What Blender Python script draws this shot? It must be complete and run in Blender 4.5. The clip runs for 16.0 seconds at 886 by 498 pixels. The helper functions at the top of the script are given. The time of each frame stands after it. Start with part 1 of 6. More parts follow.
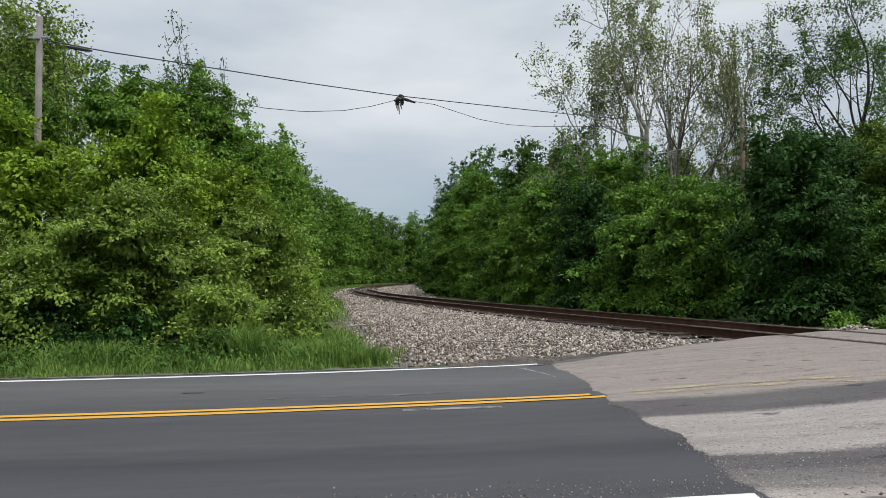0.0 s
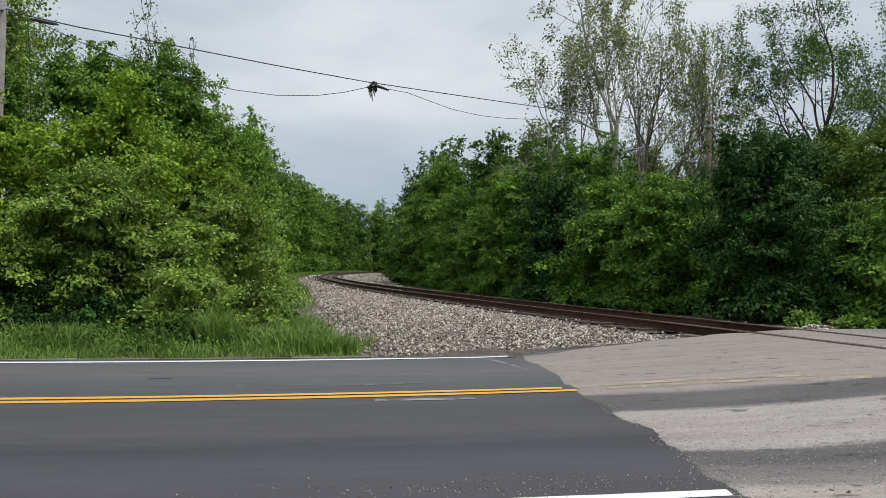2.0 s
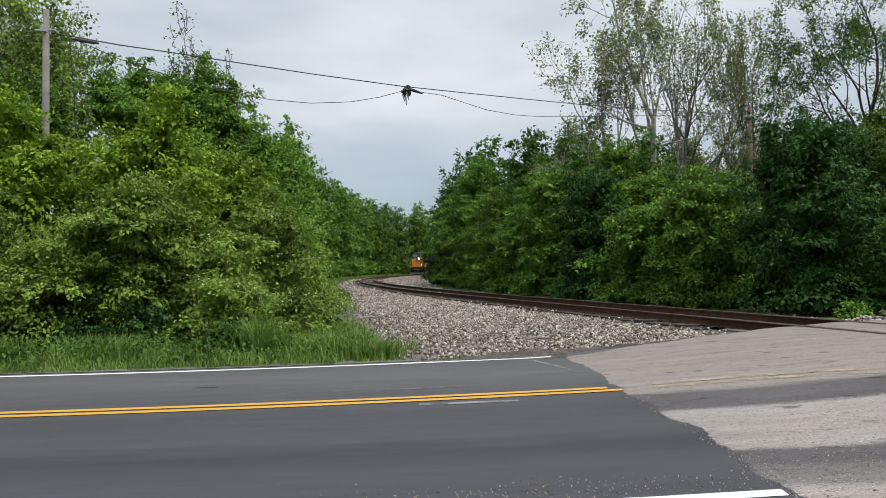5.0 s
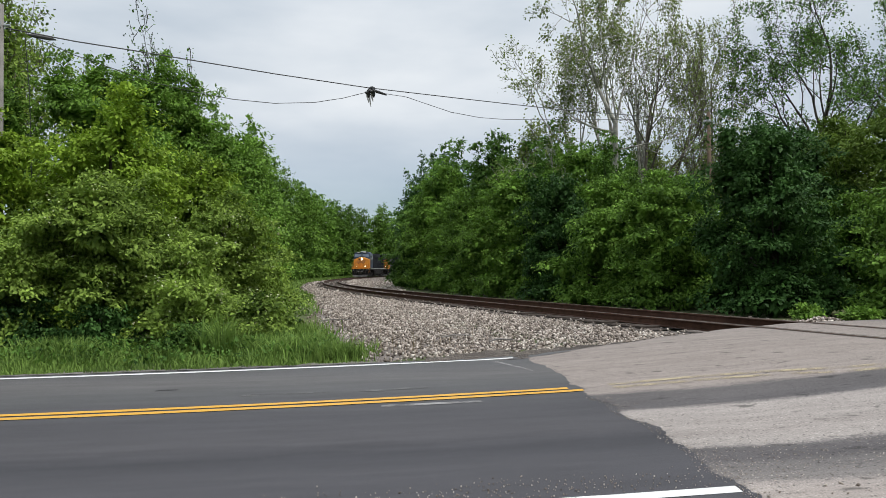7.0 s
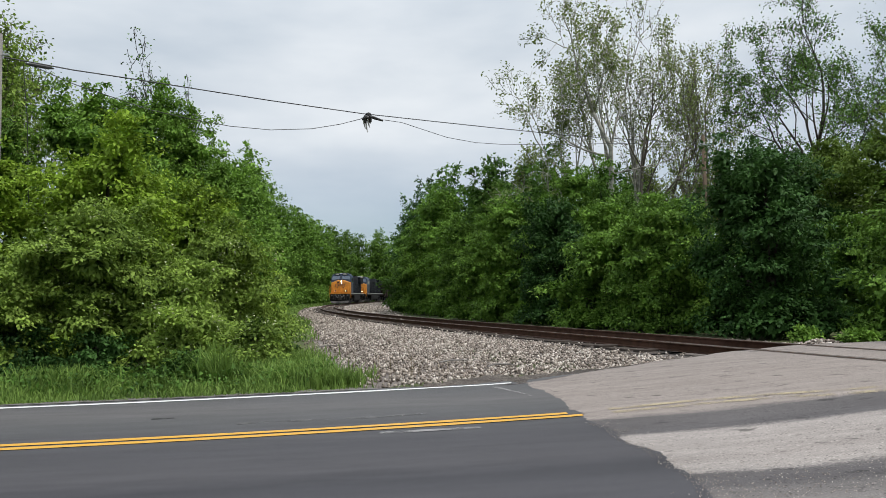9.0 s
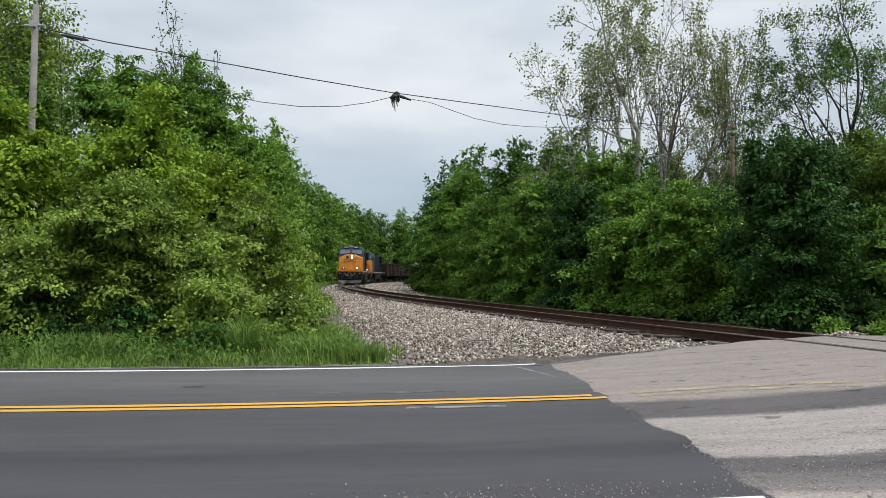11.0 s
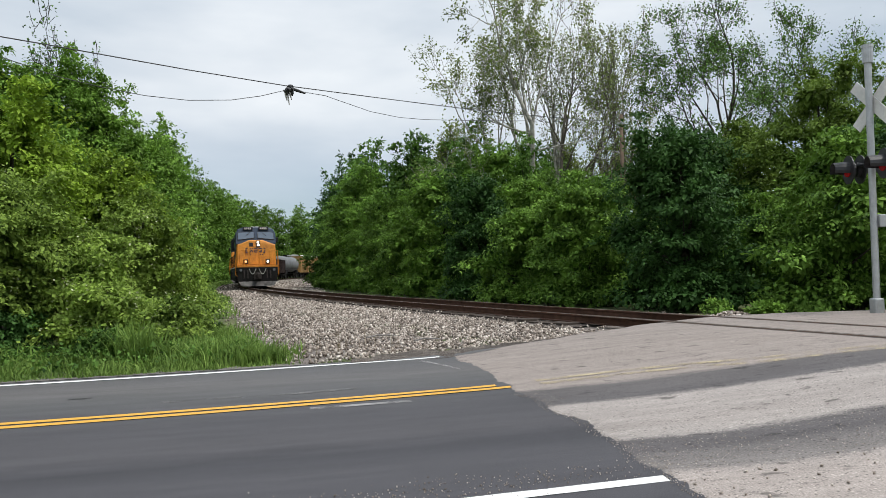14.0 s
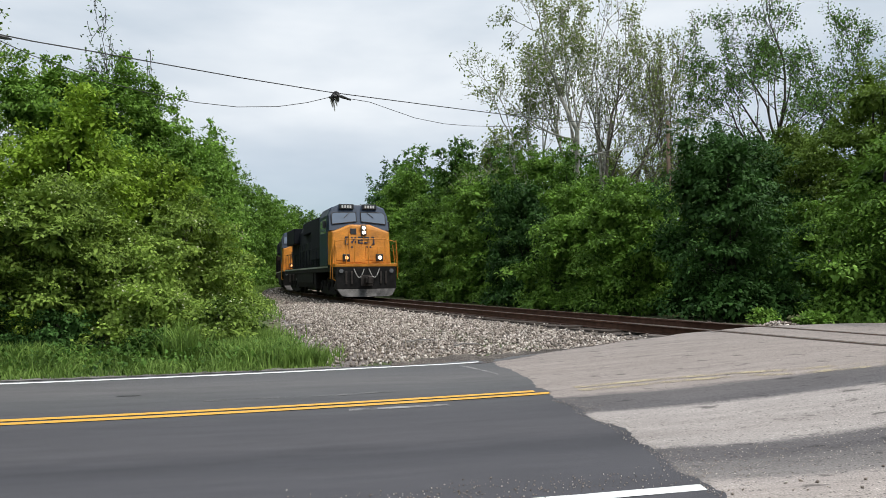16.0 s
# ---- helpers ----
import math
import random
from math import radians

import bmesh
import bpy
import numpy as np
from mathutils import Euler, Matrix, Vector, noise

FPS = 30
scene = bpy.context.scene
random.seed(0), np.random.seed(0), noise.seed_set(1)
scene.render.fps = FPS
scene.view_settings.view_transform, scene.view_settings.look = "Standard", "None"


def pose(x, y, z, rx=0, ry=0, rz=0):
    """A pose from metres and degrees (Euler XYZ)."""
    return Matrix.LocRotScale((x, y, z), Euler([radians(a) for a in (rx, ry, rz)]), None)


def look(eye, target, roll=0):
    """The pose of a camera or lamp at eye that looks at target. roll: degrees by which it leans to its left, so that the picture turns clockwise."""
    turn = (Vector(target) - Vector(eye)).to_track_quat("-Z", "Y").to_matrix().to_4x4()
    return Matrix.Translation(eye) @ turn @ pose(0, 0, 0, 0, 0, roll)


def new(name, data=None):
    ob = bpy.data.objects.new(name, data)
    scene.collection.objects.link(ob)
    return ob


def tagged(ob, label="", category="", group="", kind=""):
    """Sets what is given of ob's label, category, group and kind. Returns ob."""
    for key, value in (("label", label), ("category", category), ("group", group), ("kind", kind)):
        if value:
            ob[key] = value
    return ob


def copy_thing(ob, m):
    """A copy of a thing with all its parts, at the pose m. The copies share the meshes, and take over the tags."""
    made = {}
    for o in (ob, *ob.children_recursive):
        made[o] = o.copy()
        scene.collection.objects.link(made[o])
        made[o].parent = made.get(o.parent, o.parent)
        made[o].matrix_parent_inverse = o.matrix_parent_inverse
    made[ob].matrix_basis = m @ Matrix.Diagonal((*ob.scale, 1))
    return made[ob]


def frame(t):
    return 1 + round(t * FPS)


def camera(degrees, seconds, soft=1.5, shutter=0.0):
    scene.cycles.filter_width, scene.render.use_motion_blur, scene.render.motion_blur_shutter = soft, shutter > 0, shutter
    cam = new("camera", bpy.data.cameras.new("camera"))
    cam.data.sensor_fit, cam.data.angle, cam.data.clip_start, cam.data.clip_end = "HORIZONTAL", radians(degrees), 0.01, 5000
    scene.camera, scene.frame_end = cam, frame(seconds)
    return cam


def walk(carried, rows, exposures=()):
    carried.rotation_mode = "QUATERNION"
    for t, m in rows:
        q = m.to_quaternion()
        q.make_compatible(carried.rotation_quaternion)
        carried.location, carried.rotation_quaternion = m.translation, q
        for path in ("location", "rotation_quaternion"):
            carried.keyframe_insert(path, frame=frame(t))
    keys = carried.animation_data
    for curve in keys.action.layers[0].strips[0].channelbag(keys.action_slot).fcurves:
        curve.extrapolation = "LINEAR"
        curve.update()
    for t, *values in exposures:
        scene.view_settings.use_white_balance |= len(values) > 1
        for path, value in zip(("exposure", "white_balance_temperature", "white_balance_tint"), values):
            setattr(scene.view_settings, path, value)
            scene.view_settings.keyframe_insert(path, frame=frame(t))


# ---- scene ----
cam = camera(60.4, 16.0, soft=0.75)
PATH = [
    (0, pose(0.131, -0.015, 1.502, 92.218, 0.578, -0.009)),
    (0.5, pose(0.159, -0.028, 1.509, 91.601, -2.024, 0.038)),
    (1, pose(0.170, -0.019, 1.505, 92.656, -0.335, -0.055)),
    (1.5, pose(0.082, -0.014, 1.506, 91.864, -0.053, -0.322)),
    (2, pose(0.018, 0.037, 1.513, 91.435, -0.937, -2.612)),
    (2.5, pose(0.022, 0.009, 1.508, 92.460, -0.243, -1.374)),
    (3, pose(0.000, 0.001, 1.510, 92.431, 0.002, -0.070)),
    (3.5, pose(0.011, 0.056, 1.502, 91.830, -0.185, 0.671)),
    (3.7, pose(-0.006, 0.063, 1.527, 91.407, -0.105, 0.534)),
    (5.8, pose(0.020, 0.038, 1.536, 91.875, 3.240, 0.281)),
    (6, pose(0.018, 0.034, 1.538, 92.617, 4.532, 0.710)),
    (6.5, pose(0.006, 0.051, 1.531, 91.656, 0.946, -1.360)),
    (7, pose(0.025, 0.029, 1.529, 91.617, 0.728, -2.368)),
    (7.5, pose(0.000, -0.053, 1.556, 92.260, 0.552, -2.571)),
    (8, pose(0.083, -0.037, 1.528, 92.151, -0.004, -0.570)),
    (8.5, pose(0.119, -0.062, 1.513, 90.545, -0.135, -0.632)),
    (9, pose(0.020, 0.028, 1.536, 93.457, 1.155, -2.574)),
    (9.5, pose(-0.071, 0.016, 1.515, 92.543, 0.282, 0.226)),
    (9.7, pose(-0.134, 0.079, 1.497, 91.953, 0.088, -0.301)),
    (11.8, pose(-0.054, -0.074, 1.510, 92.464, -1.239, -1.767)),
    (12, pose(-0.065, 0.004, 1.501, 92.729, -1.690, -1.974)),
    (12.5, pose(-0.070, 0.022, 1.497, 91.843, 0.001, -1.075)),
    (13, pose(-0.064, 0.044, 1.508, 91.463, 1.155, -2.866)),
    (13.5, pose(-0.040, 0.035, 1.515, 90.898, 1.170, -4.161)),
    (14, pose(-0.081, 0.066, 1.519, 91.534, 1.334, -8.500)),
    (14.5, pose(-0.076, 0.046, 1.517, 92.214, 1.203, -7.533)),
    (15, pose(-0.026, -0.032, 1.530, 90.812, 1.044, -7.032)),
    (15.5, pose(-0.018, -0.066, 1.523, 90.766, 0.037, -5.705)),
    (16, pose(-0.040, 0.005, 1.502, 92.060, 0.663, -5.222)),
]
walk(cam, PATH, exposures=[(0, -0.06), (3.5, -0.02), (6, 0.05), (9.5, 0.08), (12.5, 0.12), (14, 0.17), (16, 0.2)])

# ---- daylight: a thin bright overcast ----
SUN_EL, SUN_AZ = 63.0, 118.0
world = bpy.data.worlds.new("overcast_sky")
scene.world = world
world.use_nodes = True
wn, wl = world.node_tree.nodes, world.node_tree.links
wn.clear()
w_out = wn.new("ShaderNodeOutputWorld")
w_bg = wn.new("ShaderNodeBackground")
w_sky = wn.new("ShaderNodeTexSky")
w_sky.sky_type, w_sky.sun_disc = "NISHITA", False
w_sky.dust_density, w_sky.ozone_density = 0.3, 2.5
w_sky.sun_elevation, w_sky.sun_rotation = radians(SUN_EL), radians(SUN_AZ)
w_scale = wn.new("ShaderNodeVectorMath")
w_scale.operation = "SCALE"
w_scale.inputs["Scale"].default_value = 0.085
w_tc = wn.new("ShaderNodeTexCoord")
w_map = wn.new("ShaderNodeMapping")
w_map.inputs["Scale"].default_value = (1.0, 1.0, 3.0)
w_n1 = wn.new("ShaderNodeTexNoise")
w_n1.inputs["Scale"].default_value, w_n1.inputs["Detail"].default_value, w_n1.inputs["Roughness"].default_value = 2.3, 5, 0.5
w_r1 = wn.new("ShaderNodeValToRGB")
w_r1.color_ramp.elements[0].position, w_r1.color_ramp.elements[0].color = 0.3, (0.44, 0.52, 0.61, 1)
w_r1.color_ramp.elements[1].position, w_r1.color_ramp.elements[1].color = 0.68, (0.80, 0.84, 0.88, 1)
w_sep = wn.new("ShaderNodeSeparateXYZ")
w_cov = wn.new("ShaderNodeMapRange")
w_cov.inputs["From Min"].default_value, w_cov.inputs["From Max"].default_value = 0.02, 0.2
w_cov.inputs["To Min"].default_value, w_cov.inputs["To Max"].default_value = 0.12, 0.97
w_mix = wn.new("ShaderNodeMixRGB")
wl.new(w_tc.outputs["Generated"], w_map.inputs["Vector"])
wl.new(w_map.outputs["Vector"], w_n1.inputs["Vector"])
wl.new(w_n1.outputs["Fac"], w_r1.inputs["Fac"])
wl.new(w_tc.outputs["Generated"], w_sep.inputs["Vector"])
wl.new(w_sep.outputs["Z"], w_cov.inputs["Value"])
wl.new(w_sky.outputs["Color"], w_scale.inputs[0])
wl.new(w_cov.outputs["Result"], w_mix.inputs["Fac"])
wl.new(w_scale.outputs["Vector"], w_mix.inputs["Color1"])
wl.new(w_r1.outputs["Color"], w_mix.inputs["Color2"])
wl.new(w_mix.outputs["Color"], w_bg.inputs["Color"])
# an overcast sky is brightest overhead
w_zen = wn.new("ShaderNodeMapRange")
w_zen.interpolation_type = "SMOOTHSTEP"
w_zen.inputs["From Min"].default_value, w_zen.inputs["From Max"].default_value = 0.25, 1.0
w_zen.inputs["To Min"].default_value, w_zen.inputs["To Max"].default_value = 1.0, 1.5
wl.new(w_sep.outputs["Z"], w_zen.inputs["Value"])
wl.new(w_zen.outputs["Result"], w_bg.inputs["Strength"])
wl.new(w_bg.outputs["Background"], w_out.inputs["Surface"])

sun = new("sun", bpy.data.lights.new("sun", "SUN"))
sun.data.energy, sun.data.angle, sun.data.color = 2.5, radians(12), (1.0, 0.96, 0.9)
_a, _e = radians(SUN_AZ), radians(SUN_EL)
sun.matrix_world = look((60 * math.sin(_a) * math.cos(_e), 60 * math.cos(_a) * math.cos(_e), 60 * math.sin(_e)), (0, 0, 0))

# ---- materials ----


def material(name):
    m = bpy.data.materials.new(name)
    m.use_nodes = True
    n, l = m.node_tree.nodes, m.node_tree.links
    b = n["Principled BSDF"]
    return m, n, l, b


def plain(name, colour, rough=0.6, metal=0.0, vary=0.25, scale=6.0, fine=60.0, bump=0.1):
    """Paint, steel, wood: a base colour with stains and grain at two scales."""
    m, n, l, b = material(name)
    tc = n.new("ShaderNodeTexCoord")
    n1, n2 = n.new("ShaderNodeTexNoise"), n.new("ShaderNodeTexNoise")
    n1.inputs["Scale"].default_value, n1.inputs["Detail"].default_value = scale, 5
    n2.inputs["Scale"].default_value, n2.inputs["Detail"].default_value = fine, 3
    mul = n.new("ShaderNodeMath")
    mul.operation = "MULTIPLY_ADD"
    mul.inputs[1].default_value = 0.45
    l.new(n2.outputs["Fac"], mul.inputs[0])
    l.new(n1.outputs["Fac"], mul.inputs[2])
    r = n.new("ShaderNodeValToRGB")
    lo, hi = [c * (1 - vary) for c in colour], [min(1, c * (1 + vary)) for c in colour]
    r.color_ramp.elements[0].position, r.color_ramp.elements[0].color = 0.5, (*lo, 1)
    r.color_ramp.elements[1].position, r.color_ramp.elements[1].color = 0.95, (*hi, 1)
    l.new(mul.outputs[0], r.inputs["Fac"])
    for t in (n1, n2):
        l.new(tc.outputs["Object"], t.inputs["Vector"])
    l.new(r.outputs["Color"], b.inputs["Base Color"])
    b.inputs["Roughness"].default_value, b.inputs["Metallic"].default_value = rough, metal
    b.inputs["Specular IOR Level"].default_value = 0.25 if rough > 0.7 else 0.5
    if bump:
        bp = n.new("ShaderNodeBump")
        bp.inputs["Strength"].default_value, bp.inputs["Distance"].default_value = bump, 0.02
        l.new(n2.outputs["Fac"], bp.inputs["Height"])
        l.new(bp.outputs["Normal"], b.inputs["Normal"])
    return m


def glow(name, colour, strength):
    m, n, l, b = material(name)
    b.inputs["Base Color"].default_value = (*colour, 1)
    b.inputs["Emission Color"].default_value = (*colour, 1)
    b.inputs["Emission Strength"].default_value = strength
    b.inputs["Roughness"].default_value = 0.2
    return m


def leaf_material(name, dark, light, translucent=0.35):
    """Leaves: colour differs leaf by leaf, plant by plant and in near-black patches that imitate shaded gaps, and
    light comes through them.
    """
    m, n, l, b = material(name)
    geo, info, tc = n.new("ShaderNodeNewGeometry"), n.new("ShaderNodeObjectInfo"), n.new("ShaderNodeTexCoord")
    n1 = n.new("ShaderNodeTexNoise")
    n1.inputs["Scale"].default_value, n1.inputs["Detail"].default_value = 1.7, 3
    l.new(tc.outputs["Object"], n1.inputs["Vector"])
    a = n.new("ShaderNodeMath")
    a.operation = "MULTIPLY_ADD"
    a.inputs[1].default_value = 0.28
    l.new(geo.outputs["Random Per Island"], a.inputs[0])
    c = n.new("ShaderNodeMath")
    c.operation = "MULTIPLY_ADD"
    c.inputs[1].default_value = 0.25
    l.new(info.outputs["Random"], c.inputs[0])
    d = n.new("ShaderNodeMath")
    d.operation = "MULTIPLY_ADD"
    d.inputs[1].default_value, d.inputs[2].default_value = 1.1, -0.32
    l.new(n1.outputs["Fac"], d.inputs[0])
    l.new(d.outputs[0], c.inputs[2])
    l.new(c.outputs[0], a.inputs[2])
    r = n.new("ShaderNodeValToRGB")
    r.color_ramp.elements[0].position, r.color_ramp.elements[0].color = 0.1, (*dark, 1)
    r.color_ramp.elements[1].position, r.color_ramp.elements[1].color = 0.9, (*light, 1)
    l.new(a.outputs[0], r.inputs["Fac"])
    l.new(r.outputs["Color"], b.inputs["Base Color"])
    b.inputs["Roughness"].default_value = 0.6
    b.inputs["Specular IOR Level"].default_value = 0.12
    tr = n.new("ShaderNodeBsdfTranslucent")
    l.new(r.outputs["Color"], tr.inputs["Color"])
    mx = n.new("ShaderNodeMixShader")
    mx.inputs["Fac"].default_value = translucent
    l.new(b.outputs["BSDF"], mx.inputs[1])
    l.new(tr.outputs["BSDF"], mx.inputs[2])
    l.new(mx.outputs["Shader"], n["Material Output"].inputs["Surface"])
    return m


def road_material(name, stops, grain=(0.75, 1.3), scale=160.0, streak=0.5, rough=0.85, distort=0.25, spots=0.0, ragged=0.0, pebbles=0.0):
    """Pavement: colour by the distance across the road (stops), worn in streaks along it, with stone grain."""
    m, n, l, b = material(name)
    uv = n.new("ShaderNodeUVMap")
    uv.uv_map = "UVMap"
    sep = n.new("ShaderNodeSeparateXYZ")
    l.new(uv.outputs["UV"], sep.inputs[0])
    mp = n.new("ShaderNodeMapping")
    mp.inputs["Scale"].default_value = (0.35, 2.6, 1)
    l.new(uv.outputs["UV"], mp.inputs["Vector"])
    ns = n.new("ShaderNodeTexNoise")
    ns.inputs["Scale"].default_value, ns.inputs["Detail"].default_value = 2.0, 7
    ns.inputs["Roughness"].default_value = 0.65
    l.new(mp.outputs["Vector"], ns.inputs["Vector"])
    ad = n.new("ShaderNodeMath")
    ad.operation = "MULTIPLY_ADD"
    ad.inputs[1].default_value, ad.inputs[2].default_value = distort * 2, -distort
    l.new(ns.outputs["Fac"], ad.inputs[0])
    nf = n.new("ShaderNodeTexNoise")
    nf.inputs["Scale"].default_value, nf.inputs["Detail"].default_value = 9.0, 6
    l.new(uv.outputs["UV"], nf.inputs["Vector"])
    ad1 = n.new("ShaderNodeMath")
    ad1.operation = "MULTIPLY_ADD"
    ad1.inputs[1].default_value = distort * 0.9
    l.new(nf.outputs["Fac"], ad1.inputs[0])
    l.new(ad.outputs[0], ad1.inputs[2])
    nr = n.new("ShaderNodeTexNoise")
    nr.inputs["Scale"].default_value, nr.inputs["Detail"].default_value, nr.inputs["Roughness"].default_value = 38.0, 4, 0.8
    l.new(uv.outputs["UV"], nr.inputs["Vector"])
    ad3 = n.new("ShaderNodeMath")
    ad3.operation = "MULTIPLY_ADD"
    ad3.inputs[1].default_value = ragged * 2
    l.new(nr.outputs["Fac"], ad3.inputs[0])
    ad4 = n.new("ShaderNodeMath")
    ad4.inputs[1].default_value = -ragged
    l.new(ad1.outputs[0], ad4.inputs[0])
    l.new(ad4.outputs[0], ad3.inputs[2])
    ad2 = n.new("ShaderNodeMath")
    l.new(ad3.outputs[0], ad2.inputs[0])
    l.new(sep.outputs["Y"], ad2.inputs[1])
    sc = n.new("ShaderNodeMath")
    sc.operation = "MULTIPLY"
    sc.inputs[1].default_value = 0.1
    l.new(ad2.outputs[0], sc.inputs[0])
    r = n.new("ShaderNodeValToRGB")
    cr = r.color_ramp
    while len(cr.elements) < len(stops):
        cr.elements.new(0.5)
    for e, (v, c) in zip(cr.elements, stops):
        e.position, e.color = v * 0.1, (*c, 1)
    l.new(sc.outputs[0], r.inputs["Fac"])
    vor = n.new("ShaderNodeTexVoronoi")
    vor.inputs["Scale"].default_value, vor.inputs["Randomness"].default_value = scale * 0.5, 1.0
    ng = n.new("ShaderNodeTexNoise")
    ng.inputs["Scale"].default_value, ng.inputs["Detail"].default_value, ng.inputs["Roughness"].default_value = scale, 5, 0.75
    for t in (vor, ng):
        l.new(uv.outputs["UV"], t.inputs["Vector"])
    g = n.new("ShaderNodeMapRange")
    g.inputs["From Min"].default_value, g.inputs["From Max"].default_value = 0.3, 0.7
    g.inputs["To Min"].default_value, g.inputs["To Max"].default_value = grain
    l.new(ng.outputs["Fac"], g.inputs["Value"])
    st = n.new("ShaderNodeMapRange")
    st.inputs["From Min"].default_value, st.inputs["From Max"].default_value = 0.25, 0.75
    st.inputs["To Min"].default_value, st.inputs["To Max"].default_value = 1 - streak / 2, 1 + streak / 2
    l.new(ns.outputs["Fac"], st.inputs["Value"])
    mm = n.new("ShaderNodeMath")
    mm.operation = "MULTIPLY"
    l.new(g.outputs[0], mm.inputs[0])
    l.new(st.outputs[0], mm.inputs[1])
    last = mm
    if spots:
        vs = n.new("ShaderNodeTexNoise")
        vs.inputs["Scale"].default_value, vs.inputs["Detail"].default_value = 3.2, 6
        mp2 = n.new("ShaderNodeMapping")
        mp2.inputs["Scale"].default_value = (1.0, 1.9, 1)
        mp2.inputs["Location"].default_value = (3.1, 7.7, 0)
        l.new(uv.outputs["UV"], mp2.inputs["Vector"])
        l.new(mp2.outputs["Vector"], vs.inputs["Vector"])
        sr = n.new("ShaderNodeMapRange")
        sr.inputs["From Min"].default_value, sr.inputs["From Max"].default_value = 0.62, 0.70
        sr.inputs["To Min"].default_value, sr.inputs["To Max"].default_value = 1.0, 1.0 - spots
        l.new(vs.outputs["Fac"], sr.inputs["Value"])
        m2 = n.new("ShaderNodeMath")
        m2.operation = "MULTIPLY"
        l.new(mm.outputs[0], m2.inputs[0])
        l.new(sr.outputs[0], m2.inputs[1])
        last = m2
    if pebbles:
        near = n.new("ShaderNodeMapRange")
        near.inputs["From Min"].default_value, near.inputs["From Max"].default_value = 0.22, 0.42
        near.inputs["To Min"].default_value, near.inputs["To Max"].default_value = 1.0, 0.0
        l.new(vor.outputs["Distance"], near.inputs["Value"])
        shade = n.new("ShaderNodeSeparateColor")
        l.new(vor.outputs["Color"], shade.inputs[0])
        tone = n.new("ShaderNodeMapRange")
        tone.inputs["To Min"].default_value, tone.inputs["To Max"].default_value = -pebbles, pebbles * 0.7
        l.new(shade.outputs[0], tone.inputs["Value"])
        m3 = n.new("ShaderNodeMath")
        m3.operation = "MULTIPLY"
        l.new(near.outputs[0], m3.inputs[0])
        l.new(tone.outputs[0], m3.inputs[1])
        m4 = n.new("ShaderNodeMath")
        m4.operation = "MULTIPLY_ADD"
        l.new(m3.outputs[0], m4.inputs[0])
        l.new(last.outputs[0], m4.inputs[1])
        l.new(last.outputs[0], m4.inputs[2])
        last = m4
    vm = n.new("ShaderNodeVectorMath")
    vm.operation = "SCALE"
    l.new(r.outputs["Color"], vm.inputs[0])
    l.new(last.outputs[0], vm.inputs["Scale"])
    l.new(vm.outputs["Vector"], b.inputs["Base Color"])
    b.inputs["Roughness"].default_value = rough
    b.inputs["Specular IOR Level"].default_value = 0.35
    bp = n.new("ShaderNodeBump")
    bp.inputs["Strength"].default_value, bp.inputs["Distance"].default_value = 0.3, 0.005
    l.new(ng.outputs["Fac"], bp.inputs["Height"])
    l.new(bp.outputs["Normal"], b.inputs["Normal"])
    return m


def paint_line(name, colour, keep):
    """Road paint, worn through to the surface in specks; keep: how much of it is left."""
    m, n, l, b = material(name)
    tc = n.new("ShaderNodeTexCoord")
    ns, nf = n.new("ShaderNodeTexNoise"), n.new("ShaderNodeTexNoise")
    ns.inputs["Scale"].default_value, ns.inputs["Detail"].default_value = 3.0, 6
    nf.inputs["Scale"].default_value, nf.inputs["Detail"].default_value = 70.0, 3
    for t in (ns, nf):
        l.new(tc.outputs["Object"], t.inputs["Vector"])
    a = n.new("ShaderNodeMath")
    l.new(ns.outputs["Fac"], a.inputs[0])
    l.new(nf.outputs["Fac"], a.inputs[1])
    r = n.new("ShaderNodeMapRange")
    r.inputs["From Min"].default_value, r.inputs["From Max"].default_value = 1.25 - keep * 0.75, 1.45 - keep * 0.75
    l.new(a.outputs[0], r.inputs["Value"])
    b.inputs["Base Color"].default_value = (*colour, 1)
    b.inputs["Roughness"].default_value = 0.6
    l.new(r.outputs[0], b.inputs["Alpha"])
    return m


